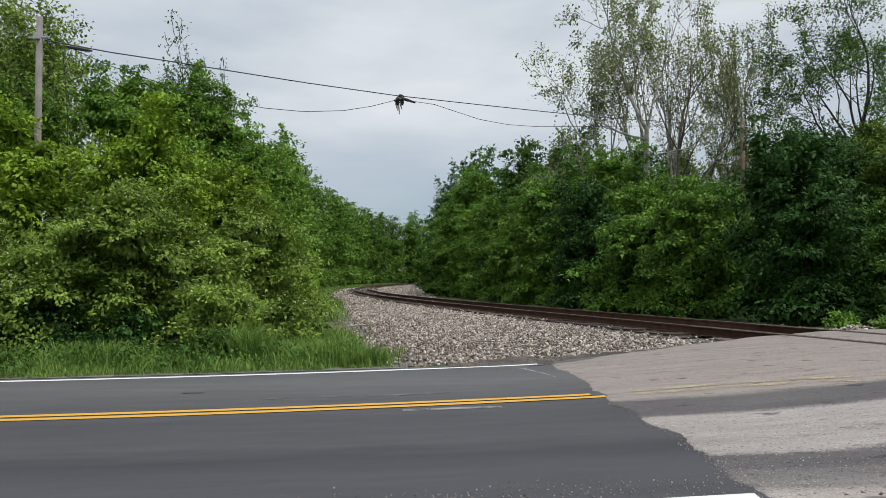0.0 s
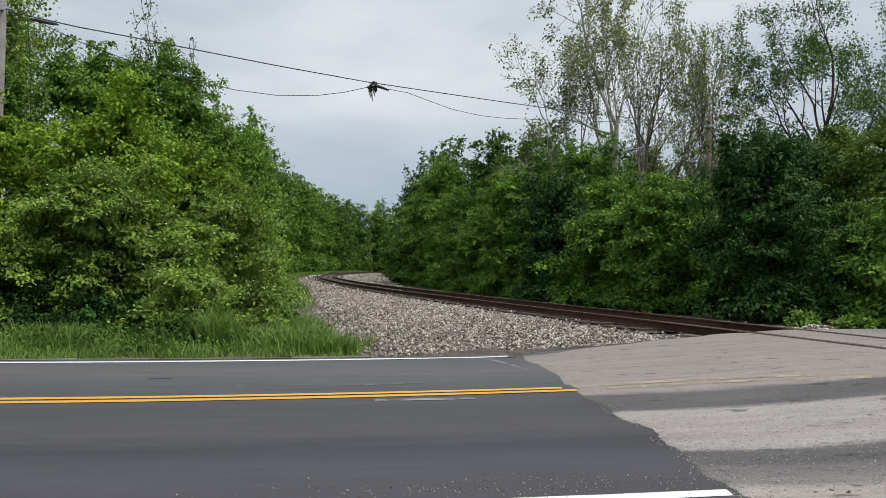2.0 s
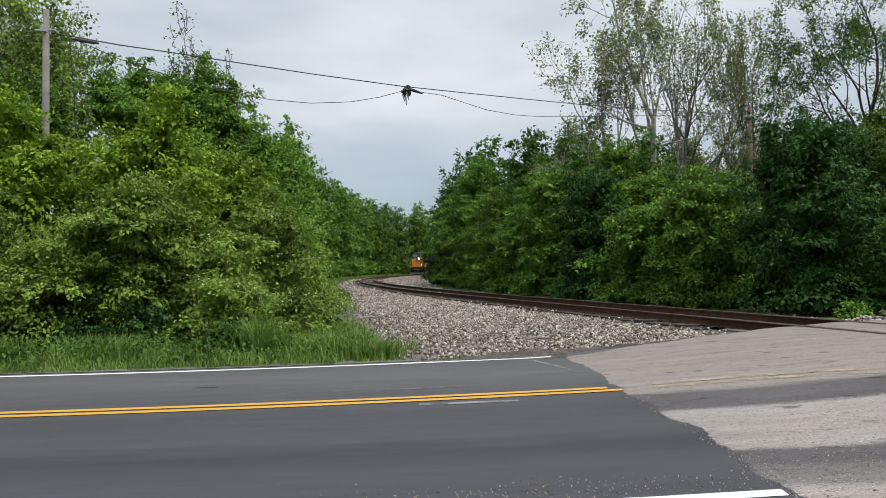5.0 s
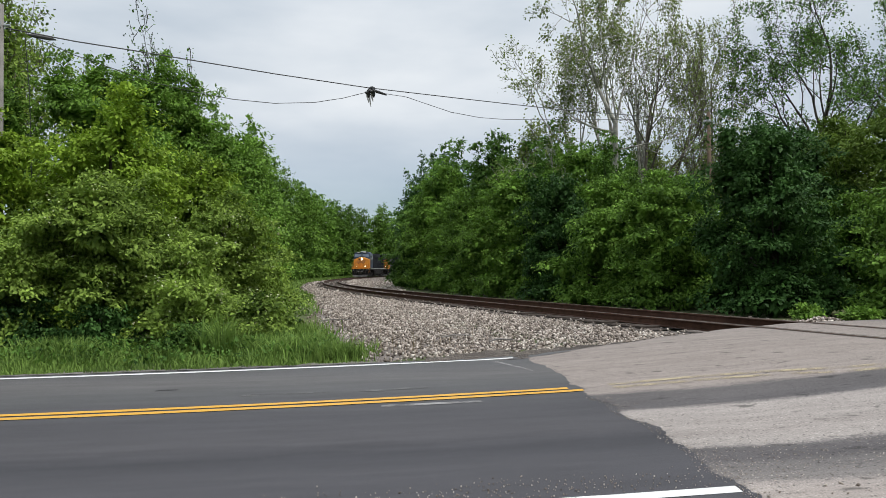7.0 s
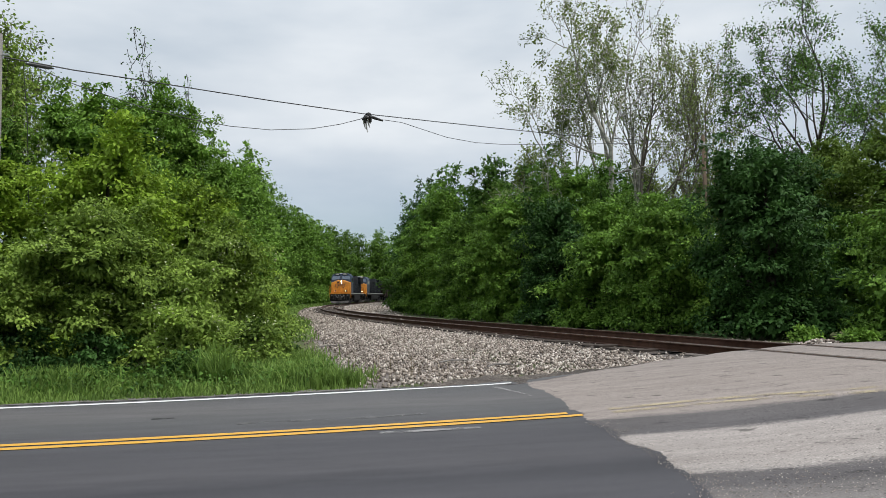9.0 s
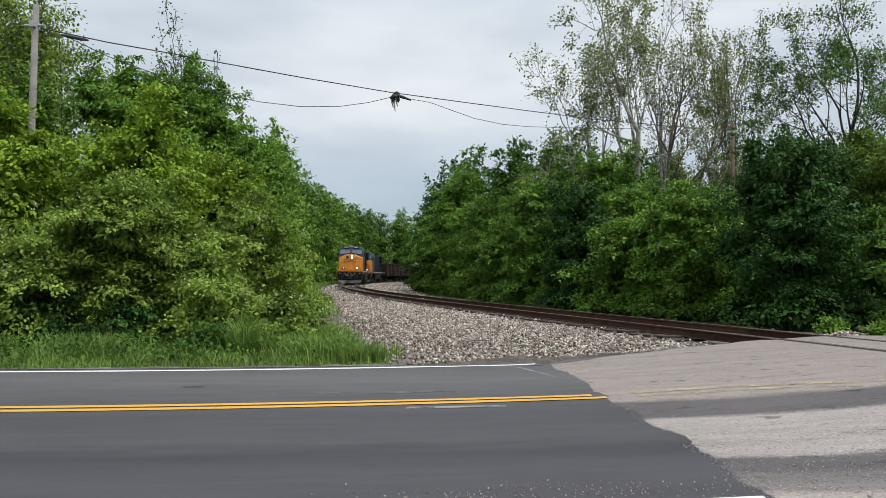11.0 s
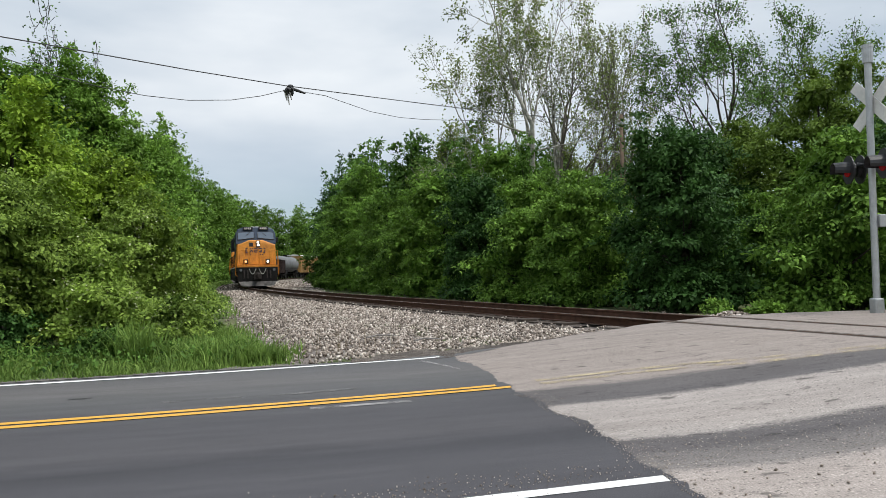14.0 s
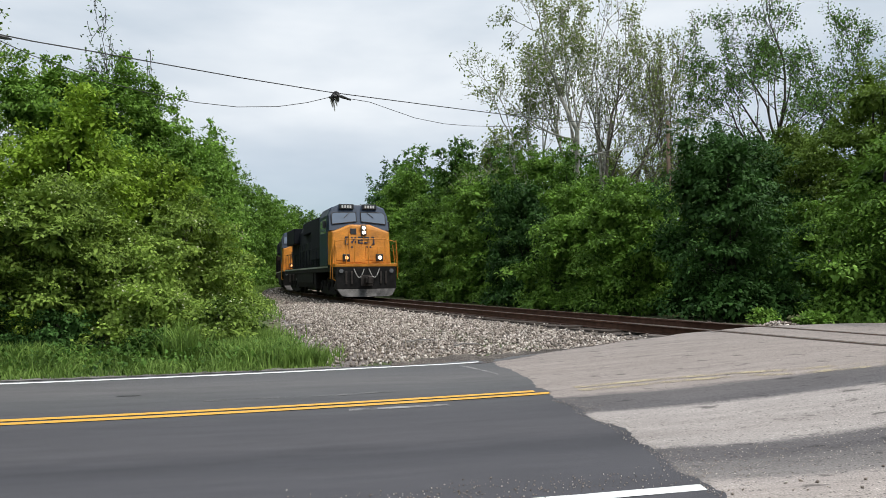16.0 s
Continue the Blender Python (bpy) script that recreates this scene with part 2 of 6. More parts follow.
M = dict(
    asphalt=road_material("fresh_asphalt", [(0, (0.054, 0.052, 0.059)), (1.0, (0.057, 0.055, 0.062)), (1.45, (0.038, 0.037, 0.043)), (1.95, (0.060, 0.057, 0.063)), (2.8, (0.052, 0.050, 0.056)),
                                            (4.2, (0.073, 0.072, 0.074)), (5.0, (0.098, 0.093, 0.093)), (5.7, (0.079, 0.077, 0.079))], rough=0.72, streak=0.45, distort=0.16, grain=(0.55, 1.5)),
    pavement=road_material("old_pavement", [(0.0, (0.30, 0.262, 0.24)), (0.16, (0.30, 0.265, 0.245)), (0.24, (0.17, 0.155, 0.147)), (0.62, (0.125, 0.114, 0.112)), (0.74, (0.085, 0.078, 0.080)), (1.04, (0.092, 0.084, 0.085)),
                                            (1.14, (0.30, 0.27, 0.252)), (1.5, (0.275, 0.245, 0.228)), (2.40, (0.30, 0.27, 0.252)), (2.50, (0.088, 0.081, 0.083)), (3.16, (0.098, 0.089, 0.089)), (3.28, (0.25, 0.215, 0.195)),
                                            (5.0, (0.242, 0.207, 0.187)), (9.0, (0.225, 0.195, 0.178))],
                           grain=(0.5, 1.55), scale=70.0, streak=0.45, distort=0.1, spots=0.6, ragged=0.19, pebbles=0.75),
    rail=plain("rusted_rail_steel", (0.085, 0.043, 0.029), 0.75, 0.2, 0.35),
    railtop=plain("worn_rail_head", (0.22, 0.19, 0.17), 0.4, 0.8, 0.2),
    tie=plain("creosoted_timber", (0.06, 0.048, 0.04), 0.9, 0, 0.4, 4, 40, 0.4),
    yellow=paint_line("yellow_road_paint", (0.62, 0.33, 0.035), 1.15),
    yellow_worn=paint_line("faded_yellow_paint", (0.40, 0.33, 0.21), 0.42),
    white=paint_line("white_road_paint", (0.72, 0.72, 0.70), 1.2),
    bark=plain("brown_bark", (0.12, 0.105, 0.088), 0.95, 0, 0.4, 3, 30, 0.6),
    bark_pale=plain("pale_sycamore_bark", (0.34, 0.325, 0.29), 0.9, 0, 0.6, 2.2, 20, 0.3),
    bark_dark=plain("dark_bark", (0.045, 0.038, 0.032), 0.95, 0, 0.4, 3, 30, 0.6),
    pole=plain("weathered_grey_pole_wood", (0.23, 0.215, 0.2), 0.9, 0, 0.3, 2, 40, 0.4),
    pole_brown=plain("brown_treated_pole_wood", (0.125, 0.09, 0.065), 0.9, 0, 0.3, 2, 40, 0.4),
    cable=plain("black_cable_sheath", (0.03, 0.03, 0.032), 0.6),
    galv=plain("galvanised_steel", (0.42, 0.43, 0.44), 0.45, 0.6, 0.15),
    black=plain("black_painted_metal", (0.018, 0.018, 0.02), 0.5, 0, 0.3),
    # near-black low ends put the crowns' shaded gaps into the leaf colour
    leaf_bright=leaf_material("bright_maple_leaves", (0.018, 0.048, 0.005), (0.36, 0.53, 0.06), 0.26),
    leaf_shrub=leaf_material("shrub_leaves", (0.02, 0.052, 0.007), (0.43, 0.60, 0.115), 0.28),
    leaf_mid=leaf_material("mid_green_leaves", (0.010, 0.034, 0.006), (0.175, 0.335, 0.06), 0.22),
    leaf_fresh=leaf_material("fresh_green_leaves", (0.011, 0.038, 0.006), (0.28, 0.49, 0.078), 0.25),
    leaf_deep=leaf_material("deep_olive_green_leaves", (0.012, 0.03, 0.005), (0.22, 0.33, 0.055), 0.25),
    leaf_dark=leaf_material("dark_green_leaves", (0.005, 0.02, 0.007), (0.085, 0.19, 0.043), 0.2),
    leaf_olive=leaf_material("young_olive_leaves", (0.09, 0.125, 0.04), (0.29, 0.36, 0.11), 0.45),
    grass=leaf_material("verge_grass", (0.03, 0.07, 0.014), (0.25, 0.38, 0.085), 0.3),
    straw=leaf_material("dry_stalks", (0.12, 0.09, 0.05), (0.3, 0.24, 0.13), 0.2),
    blossom=plain("cream_leaf_highlight", (0.55, 0.57, 0.36), 0.8),
)


def stone_material():
    m, n, l, b = material("crushed_limestone")
    geo = n.new("ShaderNodeNewGeometry")
    r = n.new("ShaderNodeValToRGB")
    cr = r.color_ramp
    cr.elements.new(0.35), cr.elements.new(0.8)
    for e, (p, c) in zip(cr.elements, ((0, (0.09, 0.07, 0.058)), (0.3, (0.25, 0.207, 0.172)), (0.75, (0.42, 0.362, 0.312)), (1, (0.68, 0.615, 0.55)))):
        e.position, e.color = p, (*c, 1)
    l.new(geo.outputs["Random Per Island"], r.inputs["Fac"])
    tc, ns = n.new("ShaderNodeTexCoord"), n.new("ShaderNodeTexNoise")
    ns.inputs["Scale"].default_value, ns.inputs["Detail"].default_value = 35, 4
    l.new(tc.outputs["Object"], ns.inputs["Vector"])
    mr = n.new("ShaderNodeMapRange")
    mr.inputs["To Min"].default_value, mr.inputs["To Max"].default_value = 0.7, 1.25
    l.new(ns.outputs["Fac"], mr.inputs["Value"])
    vm = n.new("ShaderNodeVectorMath")
    vm.operation = "SCALE"
    l.new(r.outputs["Color"], vm.inputs[0])
    l.new(mr.outputs[0], vm.inputs["Scale"])
    l.new(vm.outputs["Vector"], b.inputs["Base Color"])
    b.inputs["Roughness"].default_value = 0.9
    return m


def soil_material(name, c1, c2, c3, cell=18.0, bump=0.8):
    """Earth, litter and stones seen between plants: two noises and a cell pattern with relief."""
    m, n, l, b = material(name)
    tc = n.new("ShaderNodeTexCoord")
    ns, nf, vo = n.new("ShaderNodeTexNoise"), n.new("ShaderNodeTexNoise"), n.new("ShaderNodeTexVoronoi")
    ns.inputs["Scale"].default_value, ns.inputs["Detail"].default_value = 0.6, 6
    nf.inputs["Scale"].default_value, nf.inputs["Detail"].default_value = 14, 5
    vo.inputs["Scale"].default_value = cell
    for t in (ns, nf, vo):
        l.new(tc.outputs["Object"], t.inputs["Vector"])
    a = n.new("ShaderNodeMath")
    a.operation = "MULTIPLY_ADD"
    a.inputs[1].default_value = 0.6
    l.new(nf.outputs["Fac"], a.inputs[0])
    l.new(ns.outputs["Fac"], a.inputs[2])
    r = n.new("ShaderNodeValToRGB")
    r.color_ramp.elements.new(0.5)
    for e, (p, c) in zip(r.color_ramp.elements, ((0.55, c1), (0.8, c2), (1.0, c3))):
        e.position, e.color = p, (*c, 1)
    l.new(a.outputs[0], r.inputs["Fac"])
    l.new(r.outputs["Color"], b.inputs["Base Color"])
    b.inputs["Roughness"].default_value = 0.95
    bp = n.new("ShaderNodeBump")
    bp.inputs["Strength"].default_value, bp.inputs["Distance"].default_value = bump, 0.04
    l.new(vo.outputs["Distance"], bp.inputs["Height"])
    l.new(bp.outputs["Normal"], b.inputs["Normal"])
    return m


M["stone"] = stone_material()
M["bed"] = soil_material("ballast_bed", (0.10, 0.085, 0.075), (0.17, 0.145, 0.13), (0.25, 0.22, 0.2), 22)
M["fouled"] = soil_material("oil_stained_ballast", (0.035, 0.028, 0.024), (0.06, 0.046, 0.038), (0.1, 0.08, 0.07), 20)
M["soil"] = soil_material("weedy_soil", (0.045, 0.055, 0.02), (0.075, 0.095, 0.03), (0.12, 0.12, 0.05), 9)
M["shoulder"] = soil_material("grey_grit_shoulder", (0.06, 0.057, 0.05), (0.13, 0.122, 0.108), (0.24, 0.225, 0.2), 40)
M["dirt"] = soil_material("dark_roadside_dirt", (0.045, 0.036, 0.03), (0.08, 0.066, 0.056), (0.16, 0.135, 0.115), 30)

# ---- mesh helpers ----


def mesh_of(name, verts, faces, mats, smooth=False):
    me = bpy.data.meshes.new(name)
    me.from_pydata(verts, [], faces)
    for m in mats:
        me.materials.append(m)
    if smooth:
        me.shade_smooth()
    return me


def fast_mesh(name, v, loops, size, mat):
    """A mesh of many equal polygons with `size` corners each, from arrays."""
    me = bpy.data.meshes.new(name)
    n = len(loops) // size
    me.vertices.add(len(v))
    me.vertices.foreach_set("co", np.asarray(v, np.float32).ravel())
    me.loops.add(len(loops))
    me.loops.foreach_set("vertex_index", np.asarray(loops, np.int32))
    me.polygons.add(n)
    me.polygons.foreach_set("loop_start", np.arange(0, n * size, size, dtype=np.int32))
    me.materials.append(mat)
    me.update(calc_edges=True)
    return me


def part(name, bm, mat, parent, label="", smooth=False):
    """Links a bmesh as one mesh object under a thing or a part."""
    me = bpy.data.meshes.new(name)
    bmesh.ops.recalc_face_normals(bm, faces=bm.faces)
    bm.to_mesh(me)
    bm.free()
    if smooth:
        me.shade_smooth()
    me.materials.append(mat)
    ob = new(name, me)
    ob.parent = parent
    if label:
        tagged(ob, label)
    return ob


def attach(name, me, parent, label=""):
    ob = new(name, me)
    ob.parent = parent
    if label:
        tagged(ob, label)
    return ob


def box(bm, x0, x1, y0, y1, z0, z1, bevel=0.0):
    m = Matrix.LocRotScale(((x0 + x1) / 2, (y0 + y1) / 2, (z0 + z1) / 2), None, (x1 - x0, y1 - y0, z1 - z0))
    made = bmesh.ops.create_cube(bm, size=1, matrix=m)
    if bevel:
        es = list({e for v in made["verts"] for e in v.link_edges})
        bmesh.ops.bevel(bm, geom=es, offset=bevel, segments=2, affect="EDGES", profile=0.5)
    return bm


def prism(bm, outline, a, b, axis="x"):
    """A solid of the given outline, swept from a to b along an axis. Outline pairs are (y, z), (x, z) or (x, y)."""
    def at(p, s):
        return {"x": (s, p[0], p[1]), "y": (p[0], s, p[1]), "z": (p[0], p[1], s)}[axis]
    v0 = [bm.verts.new(at(p, a)) for p in outline]
    v1 = [bm.verts.new(at(p, b)) for p in outline]
    k = len(outline)
    bm.faces.new(v0), bm.faces.new(v1[::-1])
    for i in range(k):
        bm.faces.new((v0[i], v0[(i + 1) % k], v1[(i + 1) % k], v1[i]))
    return bm


def tube(bm, pts, radii, sides=6):
    """A tapered tube along a line of points, closed at the ends."""
    rings = []
    for i, p in enumerate(pts):
        d = (Vector(pts[min(i + 1, len(pts) - 1)]) - Vector(pts[max(i - 1, 0)])).normalized()
        u = d.orthogonal().normalized()
        w = d.cross(u)
        r = radii[i] if hasattr(radii, "__len__") else radii
        rings.append([bm.verts.new(Vector(p) + r * (math.cos(2 * math.pi * k / sides) * u + math.sin(2 * math.pi * k / sides) * w)) for k in range(sides)])
    for a, b in zip(rings, rings[1:]):
        for k in range(sides):
            bm.faces.new((a[k], a[(k + 1) % sides], b[(k + 1) % sides], b[k]))
    bm.faces.new(rings[0][::-1]), bm.faces.new(rings[-1])
    return bm


def cyl(bm, a, b, r, sides=12):
    return tube(bm, [a, b], [r, r], sides)


def empty(name, m=None):
    ob = new(name)
    ob.empty_display_size = 0.3
    if m is not None:
        ob.matrix_world = m
    return ob


def smooth01(a):
    a = np.clip(a, 0, 1)
    return a * a * (3 - 2 * a)

# ---- plan: the track's curve and the ground ----
RAIL_Z = 0.49
_ds = 0.5
_s = np.arange(-60, 360, _ds)
_k = np.clip((_s - 7.65) / 10.2, 0, 1) / 294.0
_h = radians(17.2) - np.cumsum(_k) * _ds
_tx, _ty = np.cumsum(-np.sin(_h)) * _ds, np.cumsum(np.cos(_h)) * _ds
_i0 = int(np.argmin(abs(_s)))
_tx, _ty = _tx - _tx[_i0] + 6.5, _ty - _ty[_i0] + 14.0


def track_at(s):
    """Place and heading (radians left of +y) of the track's middle, s metres from the crossing."""
    return float(np.interp(s, _s, _tx)), float(np.interp(s, _s, _ty)), float(np.interp(s, _s, _h))


def beside(s, off, z=0.0):
    """A place off metres to the right of the track's middle, looking up the line."""
    x, y, h = track_at(s)
    return x + off * math.cos(h), y + off * math.sin(h), z


def track_side(x, y):
    """Signed distance from the track's middle (right is positive) of arrays of points."""
    x, y = np.asarray(x, float), np.asarray(y, float)
    px, py, ph = _tx[::8], _ty[::8], _h[::8]
    i = np.argmin((x[..., None] - px) ** 2 + (y[..., None] - py) ** 2, axis=-1)
    return (x - px[i]) * np.cos(ph[i]) + (y - py[i]) * np.sin(ph[i])


def near_y(x):
    return 4.86 + 0.12 * x + 0.006 * x * x


def yellow_y(x):
    x = np.asarray(x, float)
    return np.where(x < 2, 8.28 + 0.19 * x + 0.010 * x * x, 8.69 + 0.2 * np.sin(np.clip((x - 2) / 3.0, 0, 1) * math.pi) - 0.06 * (x - 2))


def white_y(x):
    return 10.86 + 0.215 * x + 0.01 * x * x


def road_z(x, y):
    """The road rises from its near edge and climbs to the rails."""
    x, y = np.asarray(x, float), np.asarray(y, float)
    v = y - (4.86 + 0.12 * x)
    b = 0.15 * np.clip(v / 3.4, 0, 1) + 0.07 * np.clip((v - 3.4) / 2.6, 0, 1)
    d = -track_side(x, y) - 0.75
    rise = smooth01(1 - np.maximum(d, 0) / 5.5)
    beyond = smooth01(1 - np.maximum(-d - 2.5, 0) / 14)
    return b + (0.475 - b) * rise * beyond


def ground_z(x, y):
    """Earth: road level by the road, falling a little into the woods; flat by the track."""
    x, y = np.asarray(x, float), np.asarray(y, float)
    v = y - (4.86 + 0.12 * np.clip(x, -30, 30))
    base = 0.15 * np.clip(v / 3.4, 0, 1) + 0.07 * np.clip((v - 3.4) / 2.6, 0, 1)
    d = np.abs(track_side(x, y))
    near = smooth01(1 - np.maximum(d - 3.0, 0) / 5.0)
    z = base - 0.05 + (0.22 - (base - 0.05)) * near
    return z


# ---- setting: ground, road, lines ----
def build_ground():
    ax = np.concatenate([[-3000, -1200, -500, -250, -150], np.arange(-100, -30, 5), np.arange(-30, 40, 1.0), np.arange(40, 101, 5), [150, 250, 500, 1200, 3000]])
    ay = np.concatenate([[-3000, -1000, -300, -120, -60, -30], np.arange(-20, 60, 1.0), np.arange(60, 300, 6), [340, 420, 600, 1200, 3000]])
    X, Y = np.meshgrid(ax, ay)
    Z = ground_z(X, Y)
    # the bed under the road lies below its surface
    under = (Y > near_y(np.clip(X, -30, 30)) - 9) & (Y < white_y(np.clip(X, -30, 12)) + 0.6)
    Z = np.where(under, np.minimum(Z, road_z(X, Y)) - 0.12, Z)
    v = np.stack([X, Y, Z], -1).reshape(-1, 3)
    ny, nx = X.shape
    i = (np.arange(ny - 1)[:, None] * nx + np.arange(nx - 1)).ravel()
    loops = np.stack([i, i + 1, i + nx + 1, i + nx], 1).ravel()
    me = fast_mesh("ground", v, loops, 4, M["soil"])
    tagged(new("ground", me), "weedy dark soil under grass and woods", "ground", kind="structure")


def strip(name, xs, lo, hi, nv, lift, mat, label, category):
    """A sheet of road between two lines lo(x) and hi(x), with distances along and across as its UV."""
    V, UV = [], []
    for x in xs:
        a, b = float(lo(x)), float(hi(x))
        for k in range(nv + 1):
            y = a + (b - a) * k / nv
            V.append((x, y))
            UV.append((x, y - float(near_y(x))))
    V = np.array(V)
    z = road_z(V[:, 0], V[:, 1]) + lift
    v = np.c_[V, z]
    nx = len(xs)
    i = (np.arange(nx - 1)[:, None] * (nv + 1) + np.arange(nv)).ravel()
    loops = np.stack([i, i + nv + 1, i + nv + 2, i + 1], 1).ravel()
    me = fast_mesh(name, v, loops, 4, mat)
    uv = me.uv_layers.new(name="UVMap")
    uv.data.foreach_set("uv", np.asarray(UV, np.float32)[loops].ravel())
    me.shade_smooth()
    return tagged(new(name, me), label, category, kind="structure")


def joint_x(y):
    """Where the fresh asphalt ends, across the road."""
    y = np.asarray(y, float)
    return 2.30 - 0.10 * (y - 5.2) + 0.04 * np.sin(y * 2.1) + 0.03 * np.sin(y * 7.3 + 1)


def build_road():
    xs = np.concatenate([np.arange(-90, -14, 4.0), np.arange(-14, 14.01, 0.35), np.arange(16, 60, 4.0)])
    strip("road", xs, lambda x: near_y(np.clip(x, -40, 40)) - 3.2, lambda x: white_y(np.clip(x, -40, 14)) + 0.28, 24, 0.0, M["asphalt"], "dark fresh asphalt of a two-lane road", "road")
    # the old pavement of the crossing lies a finger's width higher, its edge ragged
    rng = np.random.default_rng(9)
    ys = np.arange(-2.0, 15.6, 0.05)
    cols = np.concatenate([[0, 0.05, 0.1, 0.2, 0.35, 0.6], np.arange(1.0, 12.0, 0.5), np.arange(12, 40, 4)])
    V, UV = [], []
    far = lambda x: np.interp(x, [0, 1.6, 2.4, 3.0, 3.6, 4.85, 6.0, 7.1, 8.8, 40], [10.9, 11.0, 11.6, 11.85, 12.1, 12.55, 13.1, 13.9, 14.3, 17])
    jit = rng.normal(0, 0.012, len(ys)) + np.interp(ys, ys[::5], rng.normal(0, 0.025, len(ys[::5])))
    for j, y in enumerate(ys):
        x0 = float(joint_x(y)) + jit[j]
        for c in cols:
            x = x0 + c
            V.append((x, y))
            UV.append((x, y - float(near_y(min(x, 2.5)))))
    V = np.array(V)
    lim = far(V[:, 0]) + 0.06 * np.sin(V[:, 0] * 5)
    yy = np.minimum(V[:, 1], lim)
    z = road_z(V[:, 0], yy) + 0.006 + np.where(np.tile(cols, len(ys)) < 0.01, -0.009, 0.0) + rng.normal(0, 0.0012, len(V)) * (np.tile(cols, len(ys)) < 0.4)
    v = np.c_[V[:, 0], yy, z]
    n = len(cols)
    jj, cc = np.meshgrid(np.arange(len(ys) - 1), np.arange(n - 1), indexing="ij")
    i = (jj * n + cc).ravel()
    loops = np.stack([i, i + 1, i + n + 1, i + n], 1)
    keep = np.abs(yy[loops[:, 0]] - yy[loops[:, 2]]) + np.abs(yy[loops[:, 1]] - yy[loops[:, 3]]) > 0.004
    loops = loops[keep].ravel()
    me = fast_mesh("crossing_pavement", v, loops, 4, M["pavement"])
    uv = me.uv_layers.new(name="UVMap")
    uv.data.foreach_set("uv", np.asarray(UV, np.float32)[loops].ravel())
    me.shade_smooth()
    tagged(new("crossing_pavement", me), "worn light grey pavement with dark tarred bands at the crossing", "pavement", kind="structure")


def road_line(name, x0, x1, yfun, width, mat, label, lift=0.006, step=0.15):
    xs = np.arange(x0, x1 + 1e-6, step)
    rng = np.random.default_rng(len(name))
    V = []
    for i, x in enumerate(xs):
        y = float(yfun(x))
        w = width / 2 * (1 + rng.normal(0, 0.035))
        for q in (-w, w):
            V.append((x, y + q, float(road_z(x, y + q)) + lift))
    n = len(xs)
    F = [(2 * i, 2 * i + 2, 2 * i + 3, 2 * i + 1) for i in range(n - 1)]
    me = mesh_of(name, V, F, [mat], True)
    return tagged(new(name, me), label, "road marking", kind="structure")


def build_lines():
    road_line("yellow_line", -45, 1.92, lambda x: yellow_y(x) + 0.082, 0.1, M["yellow"], "solid yellow centre line on dark asphalt")
    road_line("yellow_line", -45, 1.98, lambda x: yellow_y(x) - 0.082, 0.1, M["yellow"], "solid yellow centre line on dark asphalt")
    road_line("faded_yellow_line", 2.3, 24, lambda x: yellow_y(x) + 0.1, 0.11, M["yellow_worn"], "faded yellow centre line on grey pavement", 0.012)
    road_line("faded_yellow_line", 2.3, 24, lambda x: yellow_y(x) - 0.1, 0.11, M["yellow_worn"], "faded yellow centre line on grey pavement", 0.012)
    road_line("white_edge_line", -45, 1.6, white_y, 0.10, M["white"], "narrow white edge line beside the grass verge")
    road_line("white_stop_side_line", -45, 2.31, lambda x: near_y(x) + 0.04, 0.125, M["white"], "white edge line ending at the crossing pavement")


build_ground()
build_road()
build_lines()

# ---- the track ----
def rail_profile():
    return [(-0.07, -0.17), (0.07, -0.17), (0.07, -0.155), (0.012, -0.14), (0.012, -0.045), (0.036, -0.035), (0.036, -0.006), (0.028, 0.0), (-0.028, 0.0), (-0.036, -0.006), (-0.036, -0.035),
            (-0.012, -0.045), (-0.012, -0.14), (-0.07, -0.155)]


